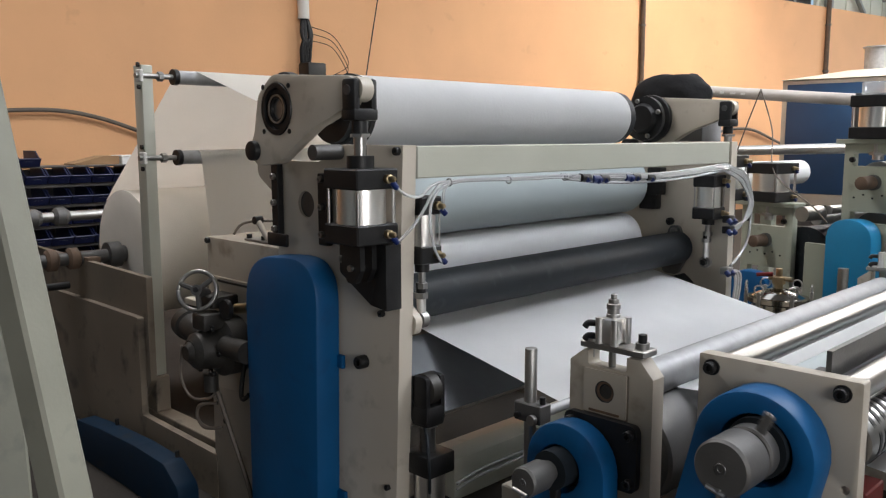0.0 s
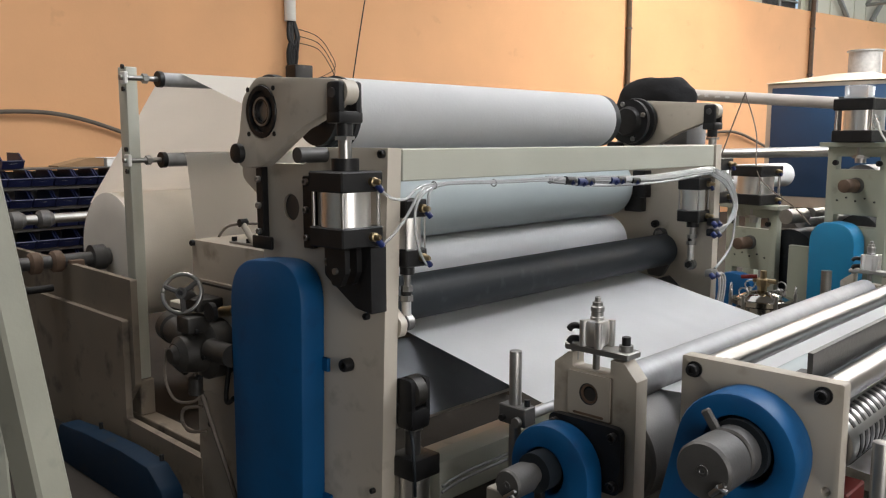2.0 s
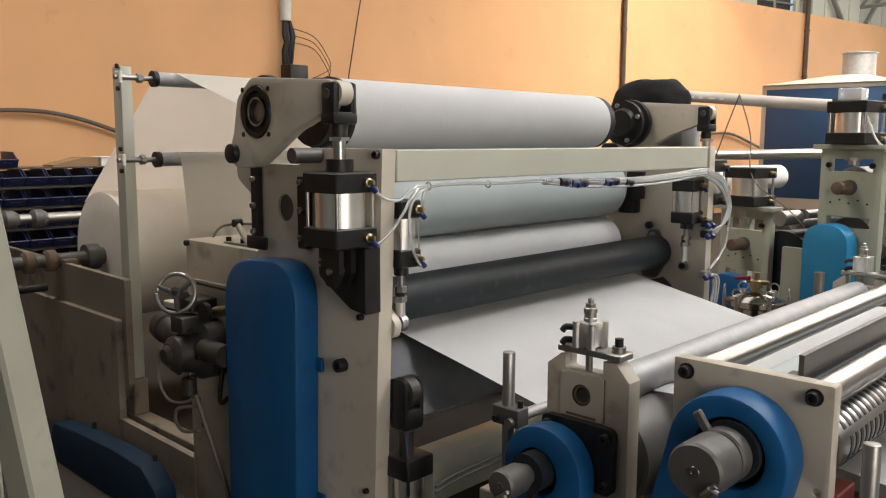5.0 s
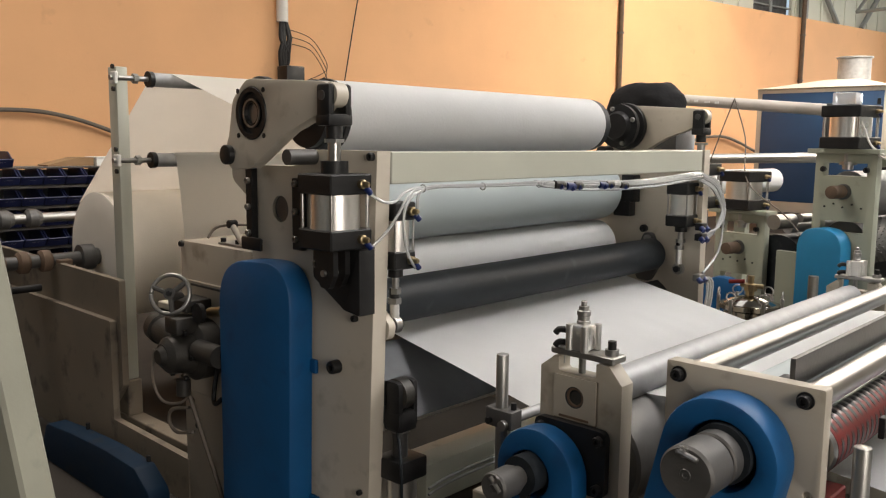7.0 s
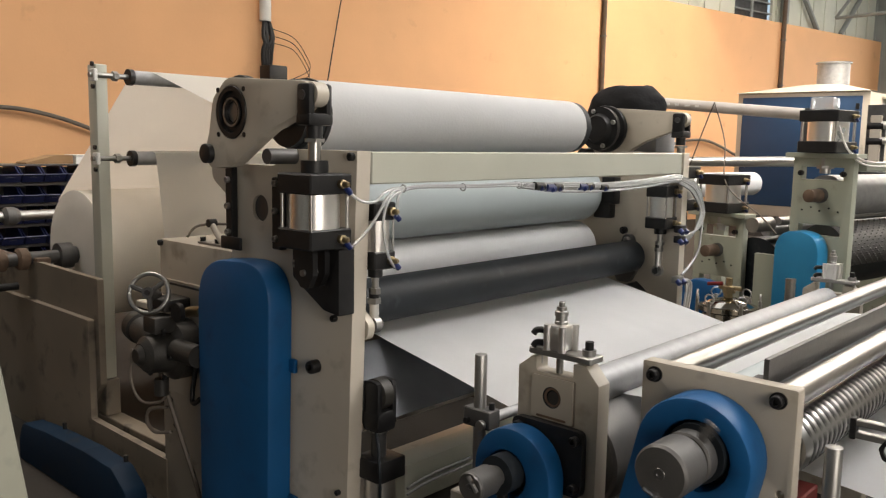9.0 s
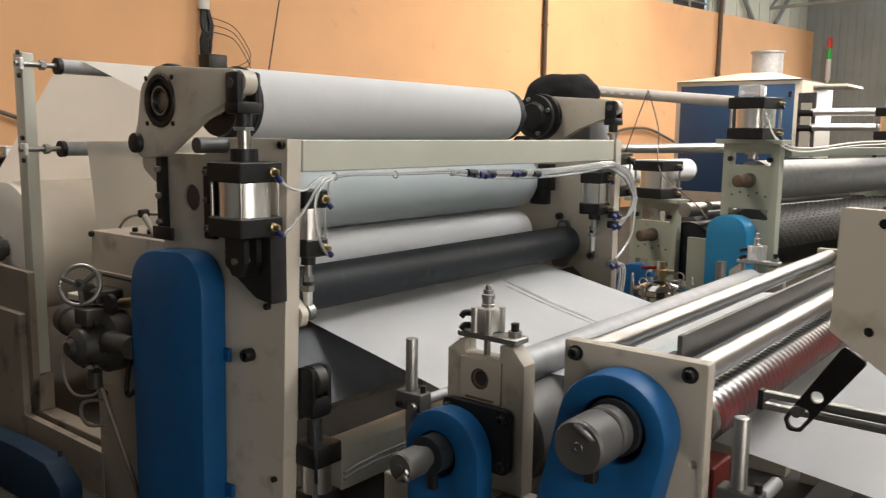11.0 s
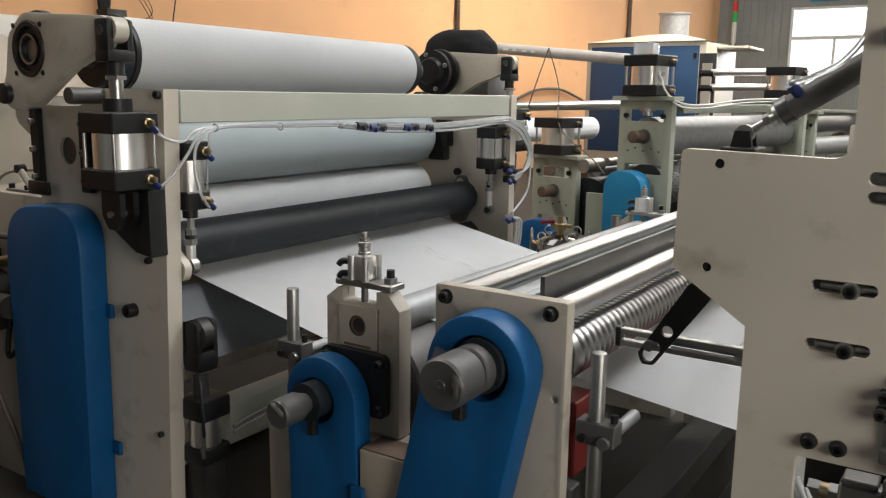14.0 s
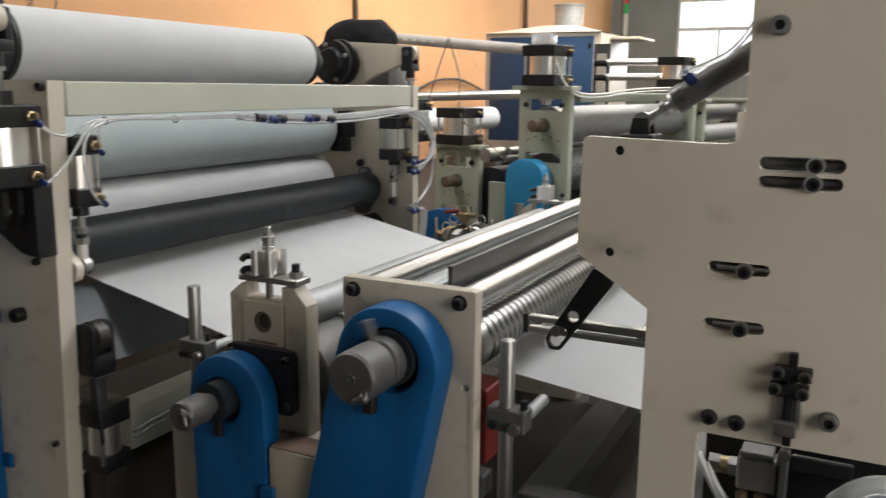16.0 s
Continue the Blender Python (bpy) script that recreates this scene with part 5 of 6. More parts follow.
part("blade_foot", box(-0.70, -0.66, 1.845, 1.93, 1.105, 1.125, 0.003), BLACK, perf)
KNIFE = part("knife_roller", lathe((-0.61, 1.845, 0.99), (-0.61, 4.07, 0.99), [(0, 0.06), (0.004, 0.064), (0.996, 0.064), (1, 0.06)], 40), CHROME, perf, "slotted chrome knife roller with red sectors", (-0.61, 2.95, 0.99))
tooth = None
for k in range(64):
    y = 1.88 + k * 0.0338
    if tooth is None:
        tb = bmesh.new()
        for start in (-22, 38):
            prev = None
            for j in range(7):
                u = radians(start + 44 * j / 6)
                ring = [tb.verts.new((r * math.cos(u), yy + 0.012 * j / 6, r * math.sin(u))) for r, yy in ((0.058, -0.0075), (0.0656, -0.0075), (0.0656, 0.0075), (0.058, 0.0075))]
                if prev:
                    for i in range(4):
                        tb.faces.new((prev[i], prev[(i + 1) % 4], ring[(i + 1) % 4], ring[i]))
                else:
                    tb.faces.new(ring)
                prev = ring
            tb.faces.new(prev)
        tooth = finish(tb, "slot_gap", BLACK)
    for a in (0, 120, 240):
        ob = new("slot_gap", tooth)
        ob.parent = KNIFE
        ob.location = (0, y - 2.95, 0)
        ob.rotation_euler = (0, -radians(a), 0)
for a0, span in ((95, 150),):
    rb = bmesh.new()
    prev = None
    for j in range(13):
        u = radians(a0 + span * j / 12)
        ring = [rb.verts.new((-0.61 + r * math.cos(u), yy, 0.99 + r * math.sin(u))) for r, yy in ((0.0642, 1.86), (0.0652, 1.86), (0.0652, 4.05), (0.0642, 4.05))]
        if prev:
            for i in range(4):
                rb.faces.new((prev[i], prev[(i + 1) % 4], ring[(i + 1) % 4], ring[i]))
        prev = ring
    part("red_sector", rb, RED, KNIFE, "red painted sector")
solid("red_tray", box(-0.80, -0.572, 1.90, 2.02, 0.66, 0.862, 0.004), RED, "red painted steel tray under the perforator", "tray")
solid("tray_support", box(-0.80, -0.55, 1.842, 1.90, 0.60, 0.66, 0.004), DARKSTEEL, "dark steel support under the red tray", "support")
ga = stadium((-0.750, 0.965), (-0.90, 0.30), 0.138, 0.145)
gap = part("belt_guard", plate(ga, 1.70, 1.797, [circle(-0.742, 0.974, 0.08)], bevel=0.008), BLUE, perf, "blue belt guard round the knife shaft")
part("guard_tab", box(-0.70, -0.66, 1.78, 1.798, 0.40, 0.45), BLUE, gap)
part("guard_back", plate(stadium((-0.752, 0.965), (-0.90, 0.30), 0.115, 0.12), 1.789, 1.7965), BLACK, perf)
HUB_A = part("shaft_hub", lathe((-0.736, 1.53, 0.983), (-0.736, 1.79, 0.983), [(0, 0.018), (0, 0.056), (0.03, 0.061), (0.36, 0.061), (0.37, 0.055), (0.40, 0.055), (0.41, 0.04), (1, 0.04)], 36), DULL, perf, "grey turned shaft hub with grease nipple", (-0.736, 1.66, 0.983))
part("collar_ring", lathe((-0.736, 1.64, 0.983), (-0.736, 1.68, 0.983), [(0, 0.055), (0.1, 0.06), (0.9, 0.06), (1, 0.055)], 32), DULL, HUB_A)
part("pulley", rod((-0.736, 1.69, 0.983), (-0.736, 1.788, 0.983), 0.068, seg=28), RUBBER, HUB_A)
lv = box(-0.011, 0.011, -0.007, 0.007, 0.03, 0.106, 0.004)
bmesh.ops.transform(lv, matrix=Matrix.Translation((-0.736, 1.655, 0.983)) @ pose(0, 0, 0, 0, 25, 0), verts=lv.verts)
part("clamp_lever", lv, DULL, HUB_A, "flat steel clamp lever")
part("centre_bore", lathe((-0.736, 1.5298, 0.983), (-0.736, 1.5285, 0.983), [(0, 0.013), (1, 0.012), (1, 0.006), (0.2, 0.005)], 16), DARKSTEEL, HUB_A)
part("grease_nipple", rod((-0.761, 1.524, 0.943), (-0.721, 1.524, 0.933), 0.006, seg=8), CHROME, HUB_A)
part("grease_nipple", rod((-0.736, 1.524, 0.943), (-0.731, 1.524, 0.92), 0.006, seg=8), CHROME, HUB_A)
part("key", box(-0.797, -0.767, 1.672, 1.699, 0.842, 0.895, 0.003), BLACK, gap, "black key under the shaft")

# web after the perforator, going down into the rewinder
solid("paper_web_to_rewinder", sheet(webline(-0.78, 0.90, -0.72, 0.852, 3) + webline(-0.68, 0.839, 0.6, 0.70, 10), WEB0, WEB1, ny=40, ripple=rip), PAPER, "white tissue web running into the rewinder", "paper")
CREASES = []
CX, CY, CD = -1.925, 3.375, -6
for cx0, cy0, length, wide, tall, deg in ((CX, CY, 0.66, 0.046, 0.017, CD), (CX + 0.02, CY - 0.05, 0.58, 0.030, 0.010, CD + 1.5), (CX + 0.03, CY + 0.05, 0.42, 0.026, 0.006, CD - 2), (-1.80, 3.02, 0.38, 0.07, 0.006, CD), (-1.80, 2.80, 0.36, 0.07, 0.006, CD - 4), (-2.02, 3.64, 0.4, 0.03, 0.005, CD)):
    cb = bmesh.new()
    rows = []
    for i in range(25):
        u = i / 24
        f = min(1, 5 * u * (1 - u)) * (0.8 + 0.2 * math.sin(37 * u + cx0 * 50))
        # a fold that leans over: steep on one flank, gentle on the other
        rows.append([cb.verts.new((length * (u - 0.5), wide * max(f, 0.02) * v + 0.005 * math.sin(7 * u + cx0 * 9), tall * f * h - 0.002)) for v, h in ((-0.34, 0), (-0.36, 0.55), (-0.27, 0.95), (-0.12, 1.0), (0.15, 0.6), (0.66, 0))])
    for a, c in zip(rows, rows[1:]):
        for k in range(5):
            cb.faces.new((a[k], a[k + 1], c[k + 1], c[k]))
    bmesh.ops.remove_doubles(cb, verts=cb.verts, dist=0.0001)
    bmesh.ops.translate(cb, vec=(cx0, cy0, 0.934 - 0.2113 * (cx0 + 2.29)), verts=cb.verts)
    cb.faces.layers.int.new("soft")
    cr = solid("paper_crease", cb, PAPER, "soft diagonal crease running through the tissue web", "crease", (cx0, cy0, 0.934 - 0.2113 * (cx0 + 2.29)), group="creases in the web")
    CREASES.append((cr, cx0, cy0, deg, tall))
pit = thing("machine_base", "oily steel base under the web, darkened for shade", "base", (-0.3, 3.0, 0))
# rails coloured near-black to hold the shade below the web
part("rail", box(-0.50, 0.9, 1.95, 2.03, 0.50, 0.58, 0.004), GREASY_SHADED, pit)
part("rail", box(-0.50, 0.9, 3.95, 4.03, 0.50, 0.58, 0.004), GREASY_SHADED, pit)
part("cross_rail", box(-0.63, -0.505, 1.95, 4.03, 0.30, 0.40, 0.004), GREASY_SHADED, pit, "dirty ivory rail")
part("post", box(-0.62, -0.53, 1.955, 2.025, 0, 0.298, 0.004), GREASY_SHADED, pit)
# black tray that also stands in for the floor's shadow
part("shade_pan", box(-0.50, 0.9, 2.04, 3.94, 0.10, 0.12, 0.004), BLACK, pit, "black pan darkening the shadowed floor")
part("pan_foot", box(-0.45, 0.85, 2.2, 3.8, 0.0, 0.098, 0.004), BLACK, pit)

# ---- rewinder ----
rew = thing("rewinder", "ivory rewinder side frame with slots, bolts and air cylinder", "machine", (0.3, 3.0, 0))
ro = fillet([(-0.15, 0.0), (-0.035, 0.0), (-0.035, 0.921), (0.55, 0.921), (0.55, 0.0), (1.1, 0.0), (1.1, 2.3), (0.013, 2.3), (0.013, 1.507), (-0.30, 1.515), (-0.305, 1.27), (-0.15, 1.166)],
            [0, 0, 0.008, 0.02, 0, 0, 0.05, 0.05, 0.04, 0.012, 0.012, 0.006])
rh = [circle(-0.224, 1.488, 0.010, 14), circle(-0.235, 1.277, 0.010, 14), slot(0.118, 1.475, 0.062, 0.0135), slot(0.118, 1.441, 0.062, 0.0115), slot(0.022, 1.268, 0.046, 0.012), slot(0.02, 1.152, 0.046, 0.012)]
for y0 in (1.75, 4.09):
    part("side_plate", plate(ro, y0, y0 + 0.03, rh), IVORY, rew)
for x, z in ((-0.224, 1.488), (-0.235, 1.277)):
    part("hole_screw", rod((x, 1.756, z), (x, 1.778, z), 0.0098, seg=14), BLACK, rew)
for x, z, m in ((0.143, 1.475, STEEL), (0.141, 1.441, STEEL), (0.034, 1.265, BLACK), (0.034, 1.149, BLACK)):
    part("washer", rod((x, 1.7495, z), (x, 1.744, z), 0.0168, seg=24), ALU, rew, "bright steel washer")
    capscrew(rew, x, 1.744, z, 0.0125, length=0.016)
    part("slot_rod", rod((x - 0.085 if m == STEEL else x - 0.055, 1.772, z + 0.001), (x + 0.06, 1.772, z + 0.001), 0.009, seg=12), CHROME if m == BLACK else DULL, rew)
part("slot_back", box(-0.06, 0.22, 1.815, 1.83, 1.12, 1.50, 0.002), DARKSTEEL, rew)
for x, z in ((-0.012, 0.957), (0.041, 0.954)):
    part("washer", rod((x, 1.7495, z), (x, 1.746, z), 0.0165, seg=20), DARKSTEEL, rew)
    capscrew(rew, x, 1.746, z, 0.013, length=0.014)
for x, z, r in ((0.062, 1.727, 0.0165), (0.207, 0.99, 0.0165)):
    part("washer", rod((x, 1.7495, z), (x, 1.745, z), r * 1.15, seg=20), STEEL, rew)
    part("hex_nut", lathe((x, 1.745, z), (x, 1.727, z), [(0, r), (1, r), (1, r * 0.62), (0.4, r * 0.6)], 6), STEEL, rew, "bright steel nut")
    part("stud_end", rod((x, 1.743, z), (x, 1.734, z), r * 0.58, seg=16), BLACK, rew)
lat = part("latch", box(0.1285, 0.1445, 1.730, 1.748, 0.93, 1.118, 0.002), BLACK, rew, "black stop bracket with screws")
part("latch_plate", box(0.102, 0.172, 1.726, 1.7485, 1.064, 1.09, 0.002), BLACK, lat)
part("latch_plate", box(0.098, 0.168, 1.728, 1.7485, 1.030, 1.056, 0.002), BLACK, lat)
part("latch_rail", box(0.113, 0.127, 1.738, 1.7485, 0.965, 1.028, 0.002), STEEL, lat)
part("latch_rail", box(0.146, 0.158, 1.738, 1.7485, 0.965, 1.028, 0.002), STEEL, lat)
part("latch_foot", box(0.113, 0.153, 1.712, 1.7295, 0.955, 0.985, 0.003), DULL, lat)
for x, z, y in ((0.111, 1.079, 1.726), (0.160, 1.075, 1.726), (0.107, 1.045, 1.728), (0.158, 1.041, 1.728)):
    part("washer", rod((x, y, z), (x, y - 0.003, z), 0.0125, seg=20), STEEL, lat)
    capscrew(lat, x, y - 0.003, z, 0.0095, length=0.010)
# round air cylinder with rod end on top of the frame
tilt = part("tilting_cylinder", rod((-0.115, 1.84, 1.60), (0.42, 1.84, 1.945), 0.026, seg=28), DULL, rew, "round grey air cylinder with a rod end")
part("cylinder_nose", rod((-0.135, 1.84, 1.587), (-0.115, 1.84, 1.60), 0.029, seg=24), DARKSTEEL, tilt)
part("nose_ring", rod((-0.143, 1.84, 1.582), (-0.135, 1.84, 1.587), 0.022, seg=24), STEEL, tilt)
part("piston_rod", rod((-0.19, 1.84, 1.5515), (-0.13, 1.84, 1.590), 0.009, seg=14), CHROME, tilt)
part("rod_nut", rod((-0.163, 1.84, 1.569), (-0.153, 1.84, 1.5755), 0.016, seg=6), STEEL, tilt)
part("rod_eye", lathe((-0.20, 1.826, 1.546), (-0.20, 1.854, 1.546), [(0, 0.009), (0, 0.018), (1, 0.018), (1, 0.009)], 22), STEEL, tilt)
part("lug", plate([(-0.222, 1.515), (-0.178, 1.515), (-0.185, 1.552), (-0.215, 1.552)], 1.856, 1.868), BLACK, rew)
part("lug", plate([(-0.222, 1.515), (-0.178, 1.515), (-0.185, 1.552), (-0.215, 1.552)], 1.81, 1.823), BLACK, rew)
part("lug_base", box(-0.235, -0.165, 1.782, 1.875, 1.50, 1.519, 0.003), BLACK, rew)
part("push_fitting", rod((-0.10, 1.825, 1.625), (-0.115, 1.80, 1.645), 0.011, seg=10), BLUEPLASTIC, tilt, "blue push-in fitting")
part("hose", hose([(-0.115, 1.80, 1.645), (-0.07, 1.79, 1.66), (-0.02, 1.79, 1.69), (0.02, 1.80, 1.76), (0.03, 1.82, 1.9)], 0.006, seg=8), TUBE, rew)
# web guide bars with a slotted black bracket
gb = thing("web_guide", "black slotted bracket on twin steel bars above the web", "guide", (-0.2, 1.95, 1.0))
part("bar", box(-0.478, 0.4, 1.93, 1.952, 1.052, 1.066, 0.002), STEEL, gb)
part("bar", box(-0.478, 0.4, 1.93, 1.952, 1.024, 1.038, 0.002), STEEL, gb)
part("bar_end", box(-0.49, -0.477, 1.928, 1.954, 1.021, 1.069, 0.002), BLACK, gb)
part("bar_lining", rod((-0.36, 1.961, 1.045), (0.4, 1.961, 1.045), 0.008, seg=10), CHROME, gb)
bk = plate(fillet([(-0.125, 0), (-0.108, -0.023), (0.11, -0.029), (0.11, 0.029), (-0.108, 0.023)], 0.012), 1.905, 1.915, [slot(-0.085, 0, 0.013, 0.015), circle(-0.02, 0, 0.014, 12)])
bmesh.ops.transform(bk, matrix=Matrix.Translation((-0.345, 0, 1.10)) @ pose(0, 0, 0, 0, -57, 0), verts=bk.verts)
part("slotted_bracket", bk, BLACK, gb, "black slotted steel bracket")
part("screw", rod((-0.395, 1.895, 1.044), (-0.395, 1.93, 1.044), 0.013), DULL, gb)
part("cross_tube", rod((-0.30, 1.915, 1.16), (-0.30, 3.9, 1.16), 0.016), STEEL, gb)
part("cross_tube", rod((-0.20, 1.952, 1.045), (-0.20, 3.9, 1.045), 0.016), STEEL, gb)
# valve seen through the opening of the frame
vv = thing("air_valve", "chromed air valve with clear hoses inside the rewinder frame", "valve", (0.08, 1.8, 0.8))
part("valve_body", box(0.045, 0.125, 1.775, 1.83, 0.80, 0.872, 0.005), STEEL, vv)
part("valve_cap", box(0.05, 0.115, 1.772, 1.832, 0.874, 0.886, 0.003), DULL, vv)
part("valve_nose", rod((0.028, 1.80, 0.838), (0.045, 1.80, 0.838), 0.022, seg=6), STEEL, vv)
part("valve_ring", rod((0.01, 1.80, 0.838), (0.028, 1.80, 0.838), 0.0185, seg=20), BRASS, vv)
part("valve_tip", rod((-0.012, 1.80, 0.838), (0.01, 1.80, 0.838), 0.021, seg=6), CHROME, vv)
part("bracket", box(0.127, 0.143, 1.755, 1.84, 0.70, 0.915, 0.003), DARKSTEEL, vv)
part("bracket_bolt", rod((0.135, 1.755, 0.905), (0.135, 1.735, 0.905), 0.012, seg=12), CHROME, vv)
part("cross_strap", box(0.145, 0.26, 1.80, 1.815, 0.85, 0.885, 0.003), BLACK, vv)
for x in (0.06, 0.095):
    part("port", rod((x, 1.768, 0.80), (x, 1.768, 0.765), 0.012, seg=8), BRASS, vv)
for q in (0.0, 0.018):
    part("hose", hose([(-0.034 + q, 1.785, 0.86 - q), (-0.01 + q, 1.78, 0.815 - q), (0.03 + q, 1.78, 0.74), (0.06 + q, 1.78, 0.65)], 0.008), TUBE, vv)
part("hose", hose([(0.20, 1.76, 0.70), (0.225, 1.74, 0.82), (0.30, 1.735, 0.885), (0.42, 1.75, 0.875)], 0.019), TUBE, vv)
part("hose", hose([(0.23, 1.77, 0.70), (0.255, 1.76, 0.80), (0.32, 1.755, 0.85), (0.42, 1.77, 0.83)], 0.016), TUBE, vv)
part("blue_motor", rod((0.3, 1.82, 0.7), (0.5, 1.82, 0.7), 0.09, seg=24), BLUE, vv)
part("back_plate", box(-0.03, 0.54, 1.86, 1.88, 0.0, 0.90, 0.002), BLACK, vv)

# ---- second converting line, beyond ----
def far_press(x0, x1, ztop, y0, y1, cyl, name="embossing_stand"):
    th = thing(name, "sage painted roller stand with a large air cylinder on top", "machine", ((x0 + x1) / 2, (y0 + y1) / 2, 0), group="stands of the second line")
    xm = (x0 + x1) / 2
    for y in (y0, y1):
        o = [(x0, 0), (x1, 0), (x1, ztop), (x0, ztop)]
        hs = [[(x0 + 0.06, ztop - 0.14), (x1 - 0.06, ztop - 0.14), (x1 - 0.06, ztop - 0.06), (x0 + 0.06, ztop - 0.06)],
              [(x0 + 0.06, ztop - 0.50), (x1 - 0.06, ztop - 0.50), (x1 - 0.06, ztop - 0.43), (x0 + 0.06, ztop - 0.43)]]
        part("side_plate", plate(o, y, y + 0.06, hs, bevel=0.002), SAGE2, th)
        part("bearing_cap", lathe((xm, y, ztop - 0.24), (xm, y - 0.03, ztop - 0.24), [(0, 0.05), (0.6, 0.05), (1, 0.045), (1, 0.02)], 20), DULL, th)
        part("shaft_end", rod((xm, y - 0.15, ztop - 0.24), (xm, y, ztop - 0.24), 0.042, seg=20, chamfer=0.006), RUST, th, "rusty shaft end")
        part("top_shelf", box(x0 - 0.04, x1 + 0.03, y - 0.04, y + 0.10, ztop, ztop + 0.03, 0.003), SAGE2, th)
        for dx in (-0.14, 0.14):
            capscrew(th, xm + dx, y, ztop - 0.10, 0.018)
        for k in range(5):
            capscrew(th, xm - 0.12 + 0.06 * k, y, ztop - 0.34 + 0.02 * (k % 2), 0.006)
        if cyl:
            c = air_cylinder(th, xm, y + 0.03, ztop + 0.032, ztop + 0.30, 0.26, ztop - 0.10)
    return th


s1 = far_press(-1.97, -1.57, 1.60, 5.6, 7.9, True)
for x, z, r, m, lab in ((-1.78, 1.355, 0.135, GALV, "grey steel roller"), (-1.78, 1.02, 0.15, DULL, "embossed steel roller")):
    part("roller", rod((x, 5.67, z), (x, 7.89, z), r, seg=36), m, s1, lab)
emb = bmesh.new()
for i in range(26):
    for j in range(26):
        a = radians(-60 + 200 * j / 26)
        y = 5.75 + 2.05 * (i + 0.5 * (j % 2)) / 26
        p = Vector((-1.78 + 0.149 * math.cos(a), y, 1.02 + 0.149 * math.sin(a)))
        q = Vector((-1.78 + 0.157 * math.cos(a), y, 1.02 + 0.157 * math.sin(a)))
        vs = [emb.verts.new(p + Vector((0, dy, 0)) + Vector((-math.sin(a), 0, math.cos(a))) * dz) for dy, dz in ((-0.018, 0), (0, -0.008), (0.018, 0), (0, 0.008))]
        tip = emb.verts.new(q)
        for k in range(4):
            emb.faces.new((vs[k], vs[(k + 1) % 4], tip))
tagged(part("embossing_pattern", emb, DULL, s1), kind="stuff")
part("top_tube", box(-1.62, -1.54, 5.70, 7.86, 1.52, 1.58, 0.004), SAGE2, s1)
for q in (0.0, 0.022):
    part("hose", hose([(-1.66 + q, 5.55, 1.80 - 2 * q), (-1.60, 5.56, 1.66), (-1.53, 5.62, 1.57 + q), (-1.50, 5.9, 1.555 + q), (-1.5, 6.6, 1.595 + q), (-1.5, 7.6, 1.61 + q)], 0.0065, seg=6), PIPE, s1)
cup = solid("plastic_cup_box", box(-1.86, -1.72, 5.55, 5.68, 1.905, 1.98, 0.006), CLEAR, "clear plastic tub standing on the air cylinder", "tub")
s2 = far_press(-2.71, -2.31, 1.165, 5.6, 7.9, True)
part("roller", rod((-2.25, 5.67, 0.82), (-2.25, 7.89, 0.82), 0.215, seg=44), RUBBER, s2, "dark rubber roller")
part("roller", rod((-2.18, 5.67, 1.09), (-2.18, 7.89, 1.09), 0.04, seg=20), GALV, s2, "galvanised roller")
part("roller", rod((-2.1, 5.67, 1.16), (-2.1, 7.89, 1.16), 0.03, seg=20), STEEL, s2, "steel roller")
part("collar", rod((-2.15, 5.45, 1.14), (-2.15, 5.66, 1.14), 0.05, seg=20), STEEL, s2)
fg = thing("far_belt_guard", "light blue belt guard on the second line", "guard", (-1.87, 5.5, 0))
part("cover", plate(fillet([(-1.98, 0.02), (-1.68, 0.02), (-1.68, 1.13), (-1.98, 1.13)], [0.02, 0.02, 0.15, 0.15], 10), 5.45, 5.58, bevel=0.01), SKYBLUE, fg)
part("bolt", rod((-1.9, 5.44, 0.5), (-1.9, 5.45, 0.5), 0.012), BLACK, fg)
part("mount_plate", box(-2.15, -1.984, 5.50, 5.54, 0.0, 0.95, 0.003), SAGE2, fg, "grey-green mounting plate")
tb1 = thing("overhead_tube", "long pale painted tube across the second line", "tube", (-2.7, 5.9, 1.9))
part("tube", rod((-3.6, 5.9, 2.03), (-1.98, 5.9, 1.885), 0.04, seg=20), PALE, tb1)
for k in range(5):
    q = 0.30 + 0.05 * k
    part("paint_mark", box(-3.6 + 1.62 * q, -3.6 + 1.62 * q + 0.03 + 0.01 * (k % 2), 5.858, 5.8605, 2.03 - 0.145 * q - 0.012, 2.03 - 0.145 * q + 0.004 * (k % 3), 0), WHITEPAINT, tb1)
part("bracket", box(-2.0, -1.9, 5.86, 5.94, 1.60, 1.93), DARKSTEEL, tb1)
tb2 = thing("cross_tube", "bright steel tube across the second line", "tube", (-2.5, 5.9, 1.55))
part("tube", rod((-3.1, 5.9, 1.535), (-1.98, 5.9, 1.57), 0.035, seg=20), ALU, tb2)
part("bracket", box(-3.12, -3.05, 5.86, 5.94, 0.0, 1.56), SAGE2, tb2)
solid("tied_wire", hose([(-2.64, 5.86, 1.98), (-2.72, 5.85, 1.75), (-2.80, 5.85, 1.52)], 0.0045, seg=5), CABLE, "thin brown wire hanging from the tube", "wire")
solid("tied_wire", hose([(-2.64, 5.86, 1.98), (-2.52, 5.8, 1.70), (-2.40, 5.6, 1.40), (-2.1, 5.5, 1.20), (-1.98, 5.45, 1.1)], 0.0045, seg=5), CABLE, "thin brown wire hanging from the tube", "wire")
small_reel = thing("small_paper_roll", "white paper roll lying behind the second line", "paper roll", (-2.9, 7.2, 0))
part("paper", rod((-3.22, 6.5, 1.33), (-3.03, 7.6, 1.33), 0.105, seg=36), PAPER, small_reel)
